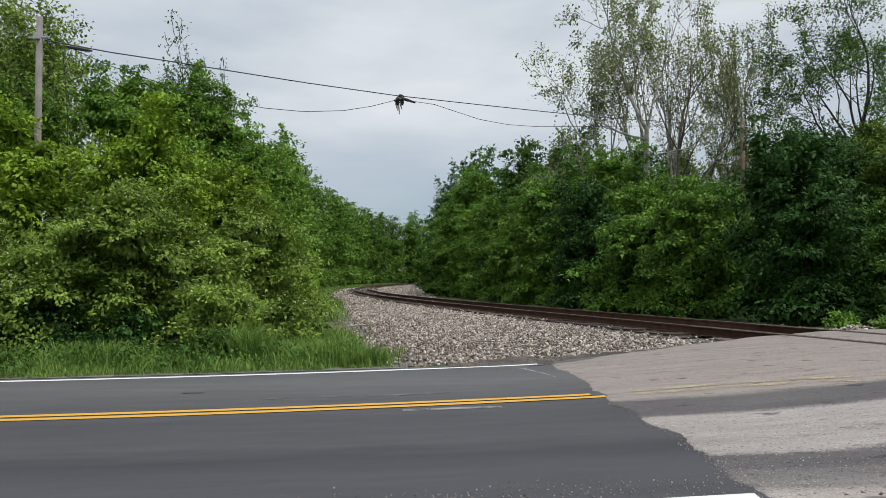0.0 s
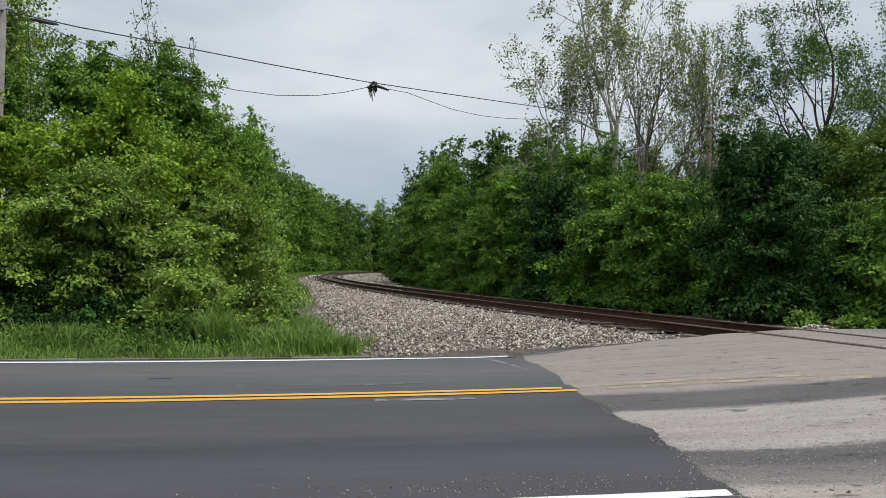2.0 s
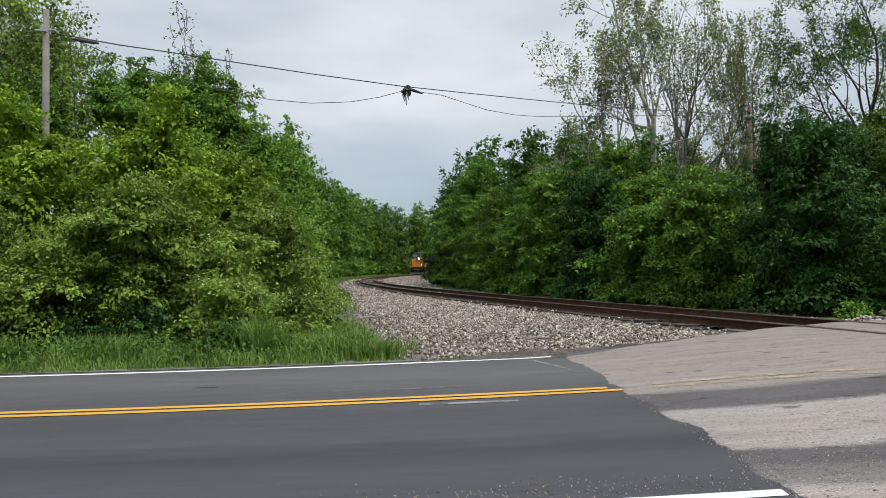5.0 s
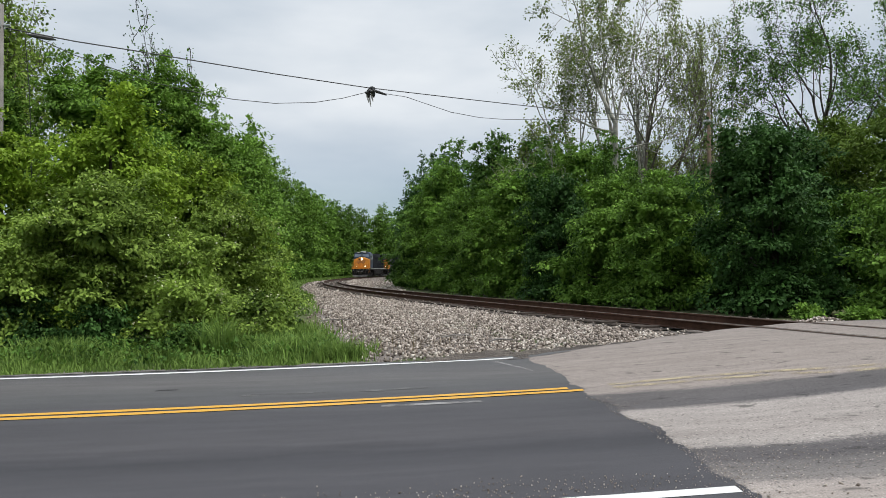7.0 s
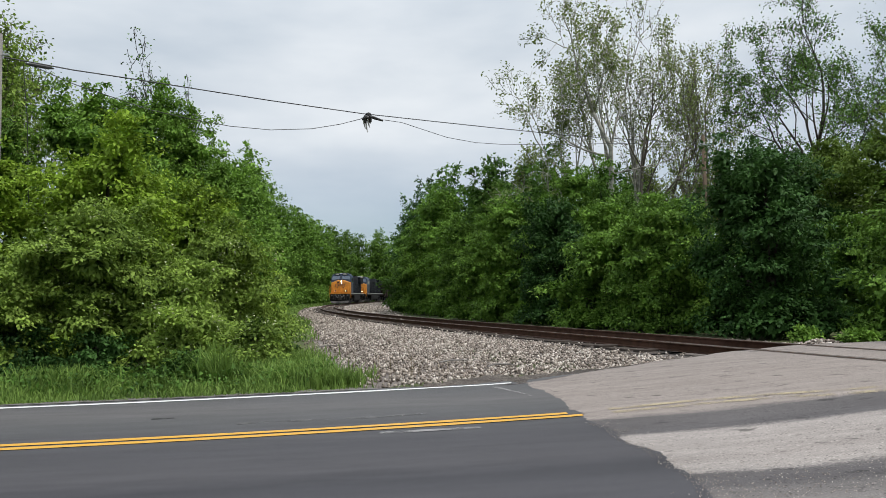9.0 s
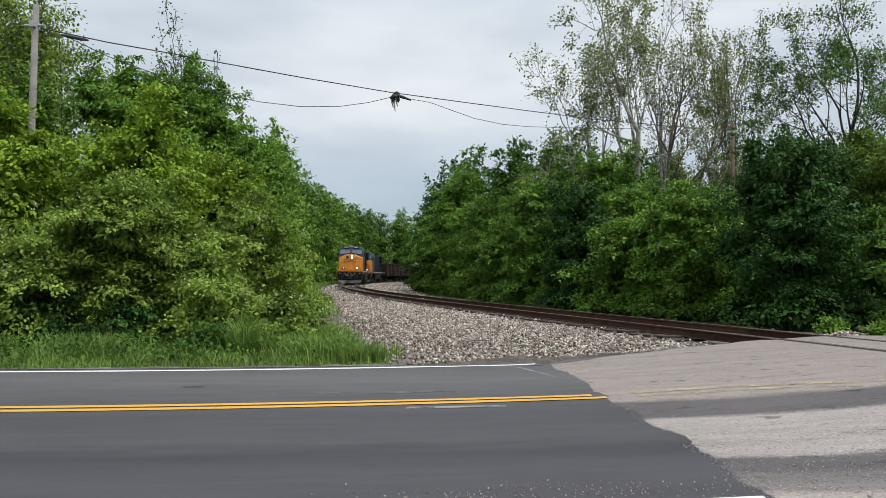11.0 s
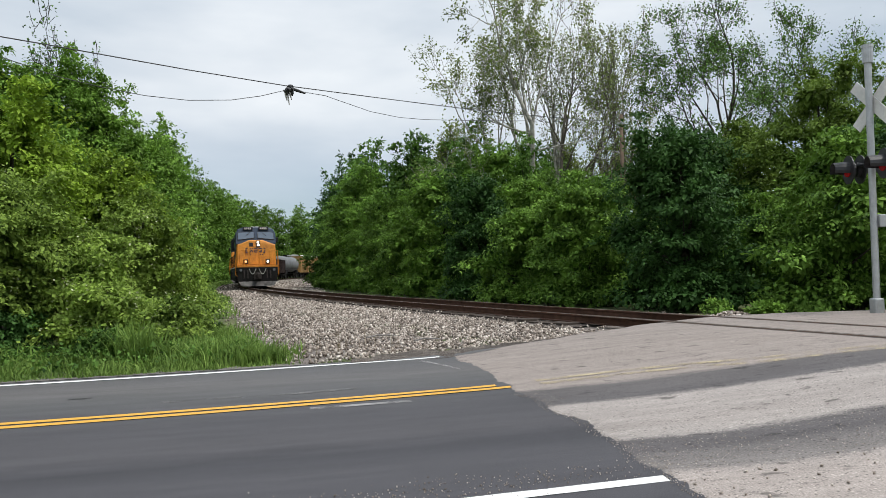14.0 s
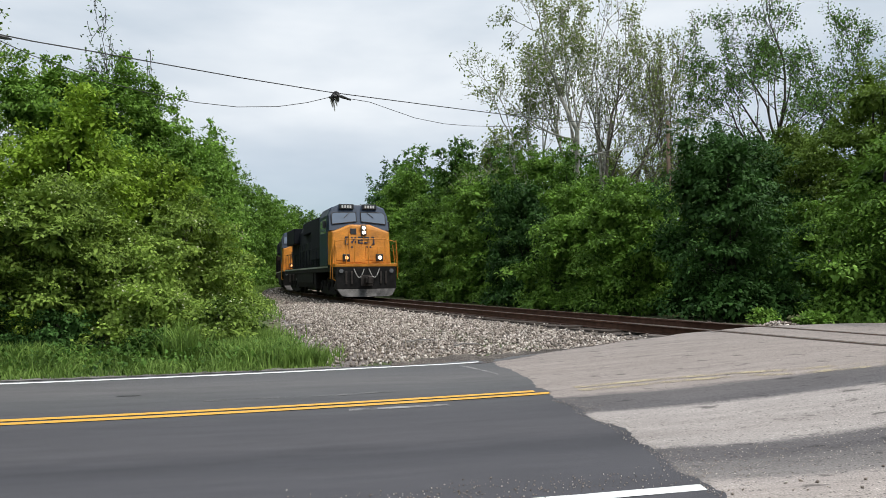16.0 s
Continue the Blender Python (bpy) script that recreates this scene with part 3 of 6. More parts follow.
def build_track():
    track = empty("railway_track")
    tagged(track, "single curved railway track with rusty rails on stone ballast", "railway track", kind="structure")
    prof = rail_profile()
    ss = np.concatenate([np.arange(-50, 120, 1.5), np.arange(120, 350, 3)])
    for off in (-0.7525, 0.7525):
        V, F = [], []
        for s in ss:
            for a, b in prof:
                x, y, _ = beside(s, off + a)
                V.append((x, y, RAIL_Z + b))
        k = len(prof)
        for i in range(len(ss) - 1):
            for j in range(k):
                F.append((i * k + j, i * k + (j + 1) % k, (i + 1) * k + (j + 1) % k, (i + 1) * k + j))
        me = mesh_of("rail", V, F, [M["rail"], M["railtop"]])
        for i, p in enumerate(me.polygons):
            p.material_index = 1 if i % k == 7 else 0
        attach("rail", me, track)
    # dark flangeways beside the rails through the pavement
    for off in (-0.665, 0.665, -0.835, 0.835):
        V = []
        for s in np.arange(-12, 2.4, 0.6):
            for a in (-0.035, 0.035):
                x, y, _ = beside(s, off + a)
                V.append((x, y, 0.4855))
        F = [(2 * i, 2 * i + 1, 2 * i + 3, 2 * i + 2) for i in range(len(V) // 2 - 1)]
        attach("flangeway", mesh_of("flangeway", V, F, [M["tie"]]), track, "dark groove beside the rail")
    rng = np.random.default_rng(3)
    bm = bmesh.new()
    box(bm, -1.3, 1.3, -0.115, 0.115, -0.2, 0.0, 0.012)
    tie_me = bpy.data.meshes.new("tie")
    bm.to_mesh(tie_me)
    bm.free()
    tie_me.materials.append(M["tie"])
    joined = bmesh.new()
    for i in range(520):
        s = 2.0 + i * 0.52
        x, y, h = track_at(s)
        m = pose(x, y, RAIL_Z - 0.165 + rng.normal(0, 0.006), 0, 0, math.degrees(h) + rng.normal(0, 1.0)) @ Matrix.Translation((rng.normal(0, 0.04), 0, 0))
        if i < 180:
            ob = attach("tie", tie_me, track)
            ob.matrix_world = m
        else:
            bmesh.ops.create_cube(joined, size=1, matrix=m @ Matrix.Translation((0, 0, -0.1)) @ Matrix.Diagonal((2.6, 0.23, 0.2, 1)))
    tagged(part("distant_ties", joined, M["tie"], track), kind="stuff")


def ballast_z(d, s=None):
    """Height of the stone bed by the distance d from the track's middle."""
    d = np.abs(d)
    return np.interp(d, [0, 1.35, 1.75, 3.2, 5.0, 8.0], [RAIL_Z - 0.2, RAIL_Z - 0.2, RAIL_Z - 0.23, 0.25, 0.235, 0.2])


def left_edge(s):
    """How far the stones reach on the left of the track."""
    return np.interp(s, [-8, -3, 6, 15, 28, 60, 110, 400], [7.8, 7.5, 6.7, 5.4, 3.7, 2.7, 2.6, 2.6])


def right_edge(s):
    """How far the stones reach on the right of the track."""
    return np.interp(s, [-8, 4, 6, 28, 40, 50, 62, 120, 150, 400], [3.4, 3.0, 1.95, 2.1, 3.2, 5.6, 7.4, 7.4, 4.0, 3.0])


def stones(centres, size, rng):
    """Angular stones: squashed, turned octahedra-like lumps with 8 corners."""
    base = np.array([(-1, -1, -0.8), (1, -1, -0.7), (1, 1, -0.8), (-1, 1, -0.7), (-0.7, -0.8, 0.8), (0.8, -0.7, 0.7), (0.7, 0.8, 0.9), (-0.8, 0.7, 0.7)]) * 0.62
    quads = np.array([(0, 3, 2, 1), (4, 5, 6, 7), (0, 1, 5, 4), (1, 2, 6, 5), (2, 3, 7, 6), (3, 0, 4, 7)])
    n = len(centres)
    p = np.repeat(base[None], n, 0) + rng.normal(0, 0.17, (n, 8, 3))
    p *= (size * rng.uniform(0.55, 1.35, (n, 1)) * rng.uniform(0.6, 1.2, (n, 3)))[:, None, :]
    q = rng.normal(size=(n, 4))
    q /= np.linalg.norm(q, axis=1)[:, None]
    w, x, y, z = q.T
    R = np.stack([np.stack([1 - 2 * (y * y + z * z), 2 * (x * y - z * w), 2 * (x * z + y * w)], -1),
                  np.stack([2 * (x * y + z * w), 1 - 2 * (x * x + z * z), 2 * (y * z - x * w)], -1),
                  np.stack([2 * (x * z - y * w), 2 * (y * z + x * w), 1 - 2 * (x * x + y * y)], -1)], 1)
    p = np.einsum("nij,nkj->nki", R, p) + centres[:, None, :]
    loops = (quads[None] + 8 * np.arange(n)[:, None, None]).ravel()
    return p.reshape(-1, 3), loops


def build_ballast():
    bed = empty("ballast")
    tagged(bed, "pale crushed limestone ballast under and beside the track", "ballast", kind="stuff")
    ss = np.concatenate([np.arange(-6, 60, 1.0), np.arange(60, 350, 4)])
    V, nv = [], 15
    for s in ss:
        le = float(left_edge(s)) + 0.3
        for u in np.linspace(-le, float(right_edge(s)), nv):
            x, y, _ = beside(s, u)
            z = float(ballast_z(u)) - 0.03
            lim = float(white_y(x)) + 0.1 if x < 1.7 else float(np.interp(x, [1.6, 2.4, 3.0, 3.6, 4.85, 6.0, 7.1, 8.8], [11.0, 11.6, 11.85, 12.1, 12.55, 13.1, 13.9, 14.3]))
            if y < lim + 0.5:
                z = -0.1
            V.append((x, y, z))
    V = np.array(V)
    i = (np.arange(len(ss) - 1)[:, None] * nv + np.arange(nv - 1)).ravel()
    loops = np.stack([i, i + 1, i + nv + 1, i + nv], 1).ravel()
    me = fast_mesh("bed", V, loops, 4, M["bed"])
    attach("bed", me, bed)
    # between the rails the stones are black with oil and rust
    V, w = [], (-1.5, -0.75, 0, 0.75, 1.5)
    ss2 = np.concatenate([np.arange(1.5, 60, 1.0), np.arange(60, 350, 4)])
    for s in ss2:
        for u in w:
            x, y, _ = beside(s, u)
            V.append((x, y, RAIL_Z - 0.205 + (0.012 if abs(u) < 1.4 else -0.01)))
    i = (np.arange(len(ss2) - 1)[:, None] * 5 + np.arange(4)).ravel()
    me = fast_mesh("fouled_bed", V, np.stack([i, i + 1, i + 6, i + 5], 1).ravel(), 4, M["fouled"])
    attach("fouled_bed", me, bed, "dark oily stones between the rails")
    rng = np.random.default_rng(11)
    C = []
    for s0, s1, n, size in ((-6, 8, 28000, 0.034), (8, 25, 21000, 0.04), (25, 60, 8000, 0.065), (60, 140, 5000, 0.1)):
        s = rng.uniform(s0, s1, n)
        le = left_edge(s) + rng.normal(0, 0.35, n)
        u = -le + rng.random(n) ** 0.9 * (le + right_edge(s) + rng.normal(0, 0.15, n))
        x = np.interp(s, _s, _tx) + u * np.cos(np.interp(s, _s, _h))
        y = np.interp(s, _s, _ty) + u * np.sin(np.interp(s, _s, _h))
        z = ballast_z(u) + rng.uniform(-0.5, 0.55, n) * size
        lim = np.where(x < 1.65, white_y(x) + 0.4 + 0.3 * np.clip(x, 0, 1.5) + 0.1 * np.sin(3 * x), np.interp(x, [1.6, 2.6, 3.6, 4.85, 6.0, 7.1, 8.8], [11.6, 12.15, 12.45, 12.8, 13.2, 13.95, 14.35]))
        keep = (y > lim) & ((np.abs(u) > 1.5) | (rng.random(n) < 0.12)) & (np.abs(np.abs(u) - 0.75) > 0.09)
        C.append((np.c_[x, y, z][keep], size))
    # pale stones heaped beyond the track where the pavement ends
    n = 900
    x = np.concatenate([rng.normal(8.9, 0.36, n // 2), rng.uniform(8.1, 12.2, n - n // 2)])
    y = 16.15 + rng.normal(0, 0.2, n) - 0.03 * (x - 9) + 0.25 * (x < 8.5)
    C.append((np.c_[x, y, ground_z(x, y) + 0.03 + 0.16 * np.exp(-((x - 8.9) / 0.55) ** 2 - ((y - 16.15) / 0.3) ** 2) * rng.random(n)], 0.05))
    # loose stones thrown over the kerbside and the road's near edge
    n = 420
    x = rng.normal(0.9, 0.9, n)
    y = near_y(x) + 0.32 + rng.normal(0, 0.12, n)
    C.append((np.c_[x, y, road_z(x, y) + 0.006], 0.0065))
    n = 90
    x = rng.uniform(2.3, 5.5, n)
    y = near_y(x) - rng.uniform(0.0, 1.2, n)
    C.append((np.c_[x, y, road_z(x, y) + 0.014], 0.014))
    # grit along the asphalt's ragged end and in the near tarred band
    n = 900
    y = rng.uniform(4.2, 8.2, n)
    x = joint_x(y) + np.abs(rng.normal(0, 0.16, n)) - 0.06
    C.append((np.c_[x, y, road_z(x, y) + 0.006], 0.005))
    n = 1400
    x = rng.uniform(2.2, 6.5, n)
    y = 5.2 + rng.normal(0.45, 0.28, n) + 0.03 * x
    C.append((np.c_[x, y, road_z(x, y) + 0.008], 0.0055))
    V, L, o = [], [], 0
    for c, size in C:
        v, l = stones(c, np.full((len(c), 1), size), rng)
        V.append(v), L.append(l + o)
        o += len(v)
    me = fast_mesh("stones", np.concatenate(V), np.concatenate(L), 4, M["stone"])
    attach("stones", me, bed)


def build_dirt():
    """A strip of dark earth and tar crumbs where the road ends and the stones begin, and pale scrapes on the asphalt."""
    xs = np.arange(0.2, 5.4, 0.1)
    rng = np.random.default_rng(31)
    V = []
    for x in xs:
        a = float(white_y(x)) + 0.12 if x < 1.6 else float(np.interp(x, [1.6, 2.4, 3.0, 3.6, 4.85, 6.0], [11.0, 11.6, 11.85, 12.1, 12.55, 13.1]))
        w = float(np.interp(x, [0.2, 1.2, 3, 5.4], [0.15, 0.75, 0.6, 0.2])) * rng.uniform(0.8, 1.2)
        for k in range(5):
            y = a - 0.1 + w * k / 4
            z0, z1 = float(road_z(x, a)) - 0.02, float(ballast_z(track_side(x, y))) + 0.045
            V.append((x, y, z0 + (max(z1, z0 - 0.02) - z0) * k / 4 + rng.normal(0, 0.006)))
    n = len(xs)
    F = [(5 * i + k, 5 * i + 5 + k, 5 * i + 6 + k, 5 * i + 1 + k) for i in range(n - 1) for k in range(4)]
    tagged(new("roadside_dirt", mesh_of("roadside_dirt", V, F, [M["dirt"]], True)), "dark dirt and tar crumbs at the pavement's edge", "dirt", kind="structure")
    xs = np.arange(-18, -0.4, 0.12)
    V = []
    for x in xs:
        a, w = float(white_y(x)) + 0.2, 0.62 * rng.uniform(0.8, 1.2)
        for k in range(4):
            y = a + w * k / 3
            z0, z1 = float(road_z(x, a)) + 0.006, float(ground_z(x, y)) + 0.015
            V.append((x, y, z0 + (z1 - z0) * k / 3 + rng.normal(0, 0.005) * (k > 0)))
    F = [(4 * i + k, 4 * i + 4 + k, 4 * i + 5 + k, 4 * i + 1 + k) for i in range(len(xs) - 1) for k in range(3)]
    tagged(new("gravel_shoulder", mesh_of("gravel_shoulder", V, F, [M["shoulder"]], True)), "grey grit shoulder between asphalt and grass", "shoulder", kind="structure")
    scrape = paint_line("pale_scrape", (0.26, 0.25, 0.245), 0.5)
    faint = paint_line("faint_pale_wear", (0.125, 0.12, 0.118), 0.45)
    road_line("pale_scrape", -0.3, 0.75, lambda x: float(yellow_y(x)) - 0.3 - 0.04 * x, 0.09, scrape, "pale scrape on the asphalt beside the centre line", 0.005)
    road_line("pale_scrape", 1.15, 1.6, lambda x: 10.95 - 2.4 * (x - 1.15) ** 1.2, 0.13, scrape, "pale scrape on the asphalt near the edge line", 0.005)
    road_line("pale_scrape", -1.9, 0.3, lambda x: float(yellow_y(x)) + 0.62 + 0.03 * math.sin(3 * x), 0.09, faint, "faint pale streak along the far lane", 0.005)
    tar = paint_line("dark_tar_smear", (0.025, 0.024, 0.025), 0.6)
    road_line("tar_smear", -2.95, -2.68, lambda x: 9.02 + 0.1 * (x + 2.8), 0.06, tar, "small dark tar smear in the far lane", 0.005, 0.05)


build_track()
build_ballast()
build_dirt()

# ---- plants ----
def leaf_quads(pos, out, length, rng, width=0.62, droop=0.35):
    """Leaves as small folded blades: pos and out are (n, 3), length (n,)."""
    n = len(pos)
    a = out * 0.55 + rng.normal(0, 0.55, (n, 3)) + np.array([0, 0, -droop])
    a /= np.linalg.norm(a, axis=1)[:, None] + 1e-9
    up = rng.normal(0, 0.24, (n, 3)) + out * 0.6 + np.array([0, 0, 1.0])
    side = np.cross(a, up)
    side /= np.linalg.norm(side, axis=1)[:, None] + 1e-9
    nor = np.cross(side, a)
    L = length[:, None]
    v = np.stack([pos, pos + a * L * 0.45 + side * L * width / 2 + nor * L * 0.08, pos + a * L - nor * L * 0.1, pos + a * L * 0.45 - side * L * width / 2 + nor * L * 0.08], 1)
    return v.reshape(-1, 3)


def crown_mesh(name, lobes, leaf, mat, rng, density=1.0, spray=0.45, floor_z=0.02):
    """A crown of leaves in tufts over uneven lobes (x, y, z, rx, ry, rz), with dark gaps between the tufts."""
    lobes = np.array(lobes, float)
    tuft = math.pi * (0.5 * spray) ** 2
    per = max(10, int(tuft * 1.25 / (leaf * leaf * 0.31)))
    P, O, S = [], [], []
    for k, (x, y, z, rx, ry, rz) in enumerate(lobes):
        area = 4 * math.pi * ((rx * ry) ** 1.6 / 3 + (rx * rz) ** 1.6 / 3 + (ry * rz) ** 1.6 / 3) ** (1 / 1.6)
        n = max(4, int(area * density * 0.44 / tuft))
        d = rng.normal(size=(n, 3))
        d[:, 2] += 0.75
        d /= np.linalg.norm(d, axis=1)[:, None]
        f = 1.05 - 0.25 * rng.random(n) ** 1.6 + np.where(rng.random(n) < 0.16, 0.35 * rng.random(n), 0.0)
        c = d * np.array([rx, ry, rz]) * f[:, None] + np.array([x, y, z])
        inside = np.zeros(n, bool)
        for j, o in enumerate(lobes):
            if j != k:
                inside |= (((c - o[:3]) / o[3:]) ** 2).sum(1) < 0.45
        c, d = c[~inside], d[~inside]
        n = len(c)
        if not n:
            continue
        t = d * np.array([1, 1, 0.5]) + rng.normal(0, 0.35, (n, 3)) * np.array([1, 1, 0.6]) + np.array([0, 0, 0.1])
        t /= np.linalg.norm(t, axis=1)[:, None]
        w = np.cross(t, np.array([0, 0, 1.0])) + rng.normal(0, 0.12, (n, 3))
        w /= np.linalg.norm(w, axis=1)[:, None]
        size = spray * rng.uniform(0.6, 1.4, n)
        m = n * per
        tt, cc, dd, ww, sz = np.repeat(t, per, 0), np.repeat(c, per, 0), np.repeat(d, per, 0), np.repeat(w, per, 0), np.repeat(size, per)[:, None]
        u = rng.random((m, 1))
        side = rng.normal(0, 1, (m, 1)) * (0.42 - 0.22 * u)
        P.append(cc + tt * (u - 0.45) * sz * 1.15 + ww * side * sz + rng.normal(0, 1, (m, 3)) * sz * 0.1 - np.array([0, 0, 1.0]) * sz * 0.45 * u * u)
        O.append(dd * 0.5 + tt * 0.5 + ww * side), S.append(np.full(m, leaf) * rng.uniform(0.55, 1.3, m))
        # leaves further in, so that one cannot see through
        q = int(area * density * 1.1 / (leaf * leaf * 4.4 * 0.31))
        e = rng.normal(size=(q, 3))
        e /= np.linalg.norm(e, axis=1)[:, None]
        P.append(e * np.array([rx, ry, rz]) * (0.1 + 0.4 * rng.random((q, 1)) ** 0.6) + np.array([x, y, z]))
        O.append(e), S.append(np.full(q, min(leaf * 2.1, rz * 0.5, rx * 0.5)) * rng.uniform(0.7, 1.2, q))
    P, O, S = np.concatenate(P), np.concatenate(O), np.concatenate(S)
    keep = P[:, 2] > floor_z
    P, O, S = P[keep], O[keep], S[keep]
    v = leaf_quads(P, O, S, rng)
    return fast_mesh(name, v, np.arange(len(v)), 4, mat)


def grow(rng, base, height, r0, spread, levels, kids, lean=(0, 0), first=0.35, wobble=0.12, up=0.25, shrink=0.62):
    """A branching frame: tapered limbs that fork again and again. Returns the limbs and the twigs' ends."""
    limbs, tips = [], []

    def limb(p, d, length, r, level):
        k = 5 if level < 2 else 3
        pts, rad = [Vector(p)], [r]
        q, dd = Vector(p), Vector(d).normalized()
        for i in range(k):
            dd = (dd + Vector(rng.normal(0, wobble, 3)) + Vector((0, 0, up * 0.25))).normalized()
            q = q + dd * (length / k)
            pts.append(q.copy()), rad.append(r * (1 - 0.7 * (i + 1) / k))
        limbs.append((pts, rad, level))
        if level >= levels - 1:
            tips.append((pts, dd))
        if level >= levels:
            return
        n = kids[min(level, len(kids) - 1)]
        for j in range(n):
            f = (first if level == 0 else 0.25) + (1 - (first if level == 0 else 0.25)) * (j + 0.6 * rng.random() + 0.2) / n
            i = min(k, f * k)
            a, b = int(i), min(int(i) + 1, k)
            w = pts[a].lerp(pts[b], i - a)
            leader = j == n - 1 and level < 2
            if leader:
                w = pts[k]
            rr = rad[k] * 0.92 if leader else (rad[a] + (rad[b] - rad[a]) * (i - a)) * rng.uniform(0.55, 0.78)
            ax = dd.orthogonal().normalized()
            ax.rotate(Matrix.Rotation(rng.uniform(0, 6.28) + j * 2.4, 3, dd))
            nd = (dd * (1.0 - 0.25 * rng.random()) + ax * spread * (0.3 if leader else 1.0) * rng.uniform(0.7, 1.25)).normalized()
            limb(w, nd, length * shrink * rng.uniform(0.75, 1.15) * (1.1 - 0.35 * f), max(rr, 0.006), level + 1)
    limb(base, (lean[0], lean[1], 1), height, r0, 0)
    return limbs, tips


def frame_mesh(bm, limbs, thin=0.004):
    for pts, rad, level in limbs:
        tube(bm, pts, [max(r, thin) for r in rad], 8 if level == 0 else 5 if level < 3 else 3)
    return bm


def tip_leaves(name, tips, leaf, per, mat, rng, spread=0.25):
    P, O = [], []
    for pts, d in tips:
        a = np.array([tuple(p) for p in pts])
        t = rng.random(per) * (len(a) - 1)
        i = np.minimum(t.astype(int), len(a) - 2)
        P.append(a[i] + (a[i + 1] - a[i]) * (t - i)[:, None] + rng.normal(0, spread, (per, 3)))
        O.append(np.repeat(np.array([tuple(d)]), per, 0))
    P, O = np.concatenate(P), np.concatenate(O)
    v = leaf_quads(P, O, leaf * rng.uniform(0.6, 1.3, len(P)), rng, 0.7)
    return fast_mesh(name, v, np.arange(len(v)), 4, mat)


def tall_tree(base, height, width, bark, leaf_mat, seed, label, r0=0.22, spread=0.6, levels=4, kids=(6, 4, 4, 3), leaf=0.2, per=5, lean=(0, 0), first=0.35, leaf_spread=0.18, wobble=0.15,
              group="", shrink=0.62, shift=0.0):
    """An open tree of the given height and crown width; shift moves the crown sideways over the foot."""
    rng = np.random.default_rng(seed)
    tree = empty("tree", pose(*base))
    tagged(tree, label, "tree", group)
    limbs, tips = grow(rng, (0, 0, -0.3), height * 0.6, r0, spread, levels, kids, lean, first, wobble, shrink=shrink)
    ends = np.array([tuple(p) for pts, _ in tips for p in pts])
    mid = np.array([np.percentile(ends[:, k], 50) for k in (0, 1)])
    reach = np.percentile(np.hypot(*(ends[:, :2] - mid).T), 96)
    top = ends[:, 2].max()
    fx, fz = width / 2 / reach, height / top

    def fitted(p):
        u = max(p.z, 0.0) / top
        return Vector(((p.x - mid[0] * u) * fx + shift * u, (p.y - mid[1] * u) * fx, p.z * fz))
    limbs = [([fitted(p) for p in pts], rad, level) for pts, rad, level in limbs]
    tips = [([fitted(p) for p in pts], d) for pts, d in tips]
    bm = bmesh.new()
    frame_mesh(bm, limbs, 0.013)
    part("trunk", bm, bark, tree, smooth=True)
    attach("crown", tip_leaves("crown", tips, leaf, per, leaf_mat, rng, leaf_spread), tree)
    return tree


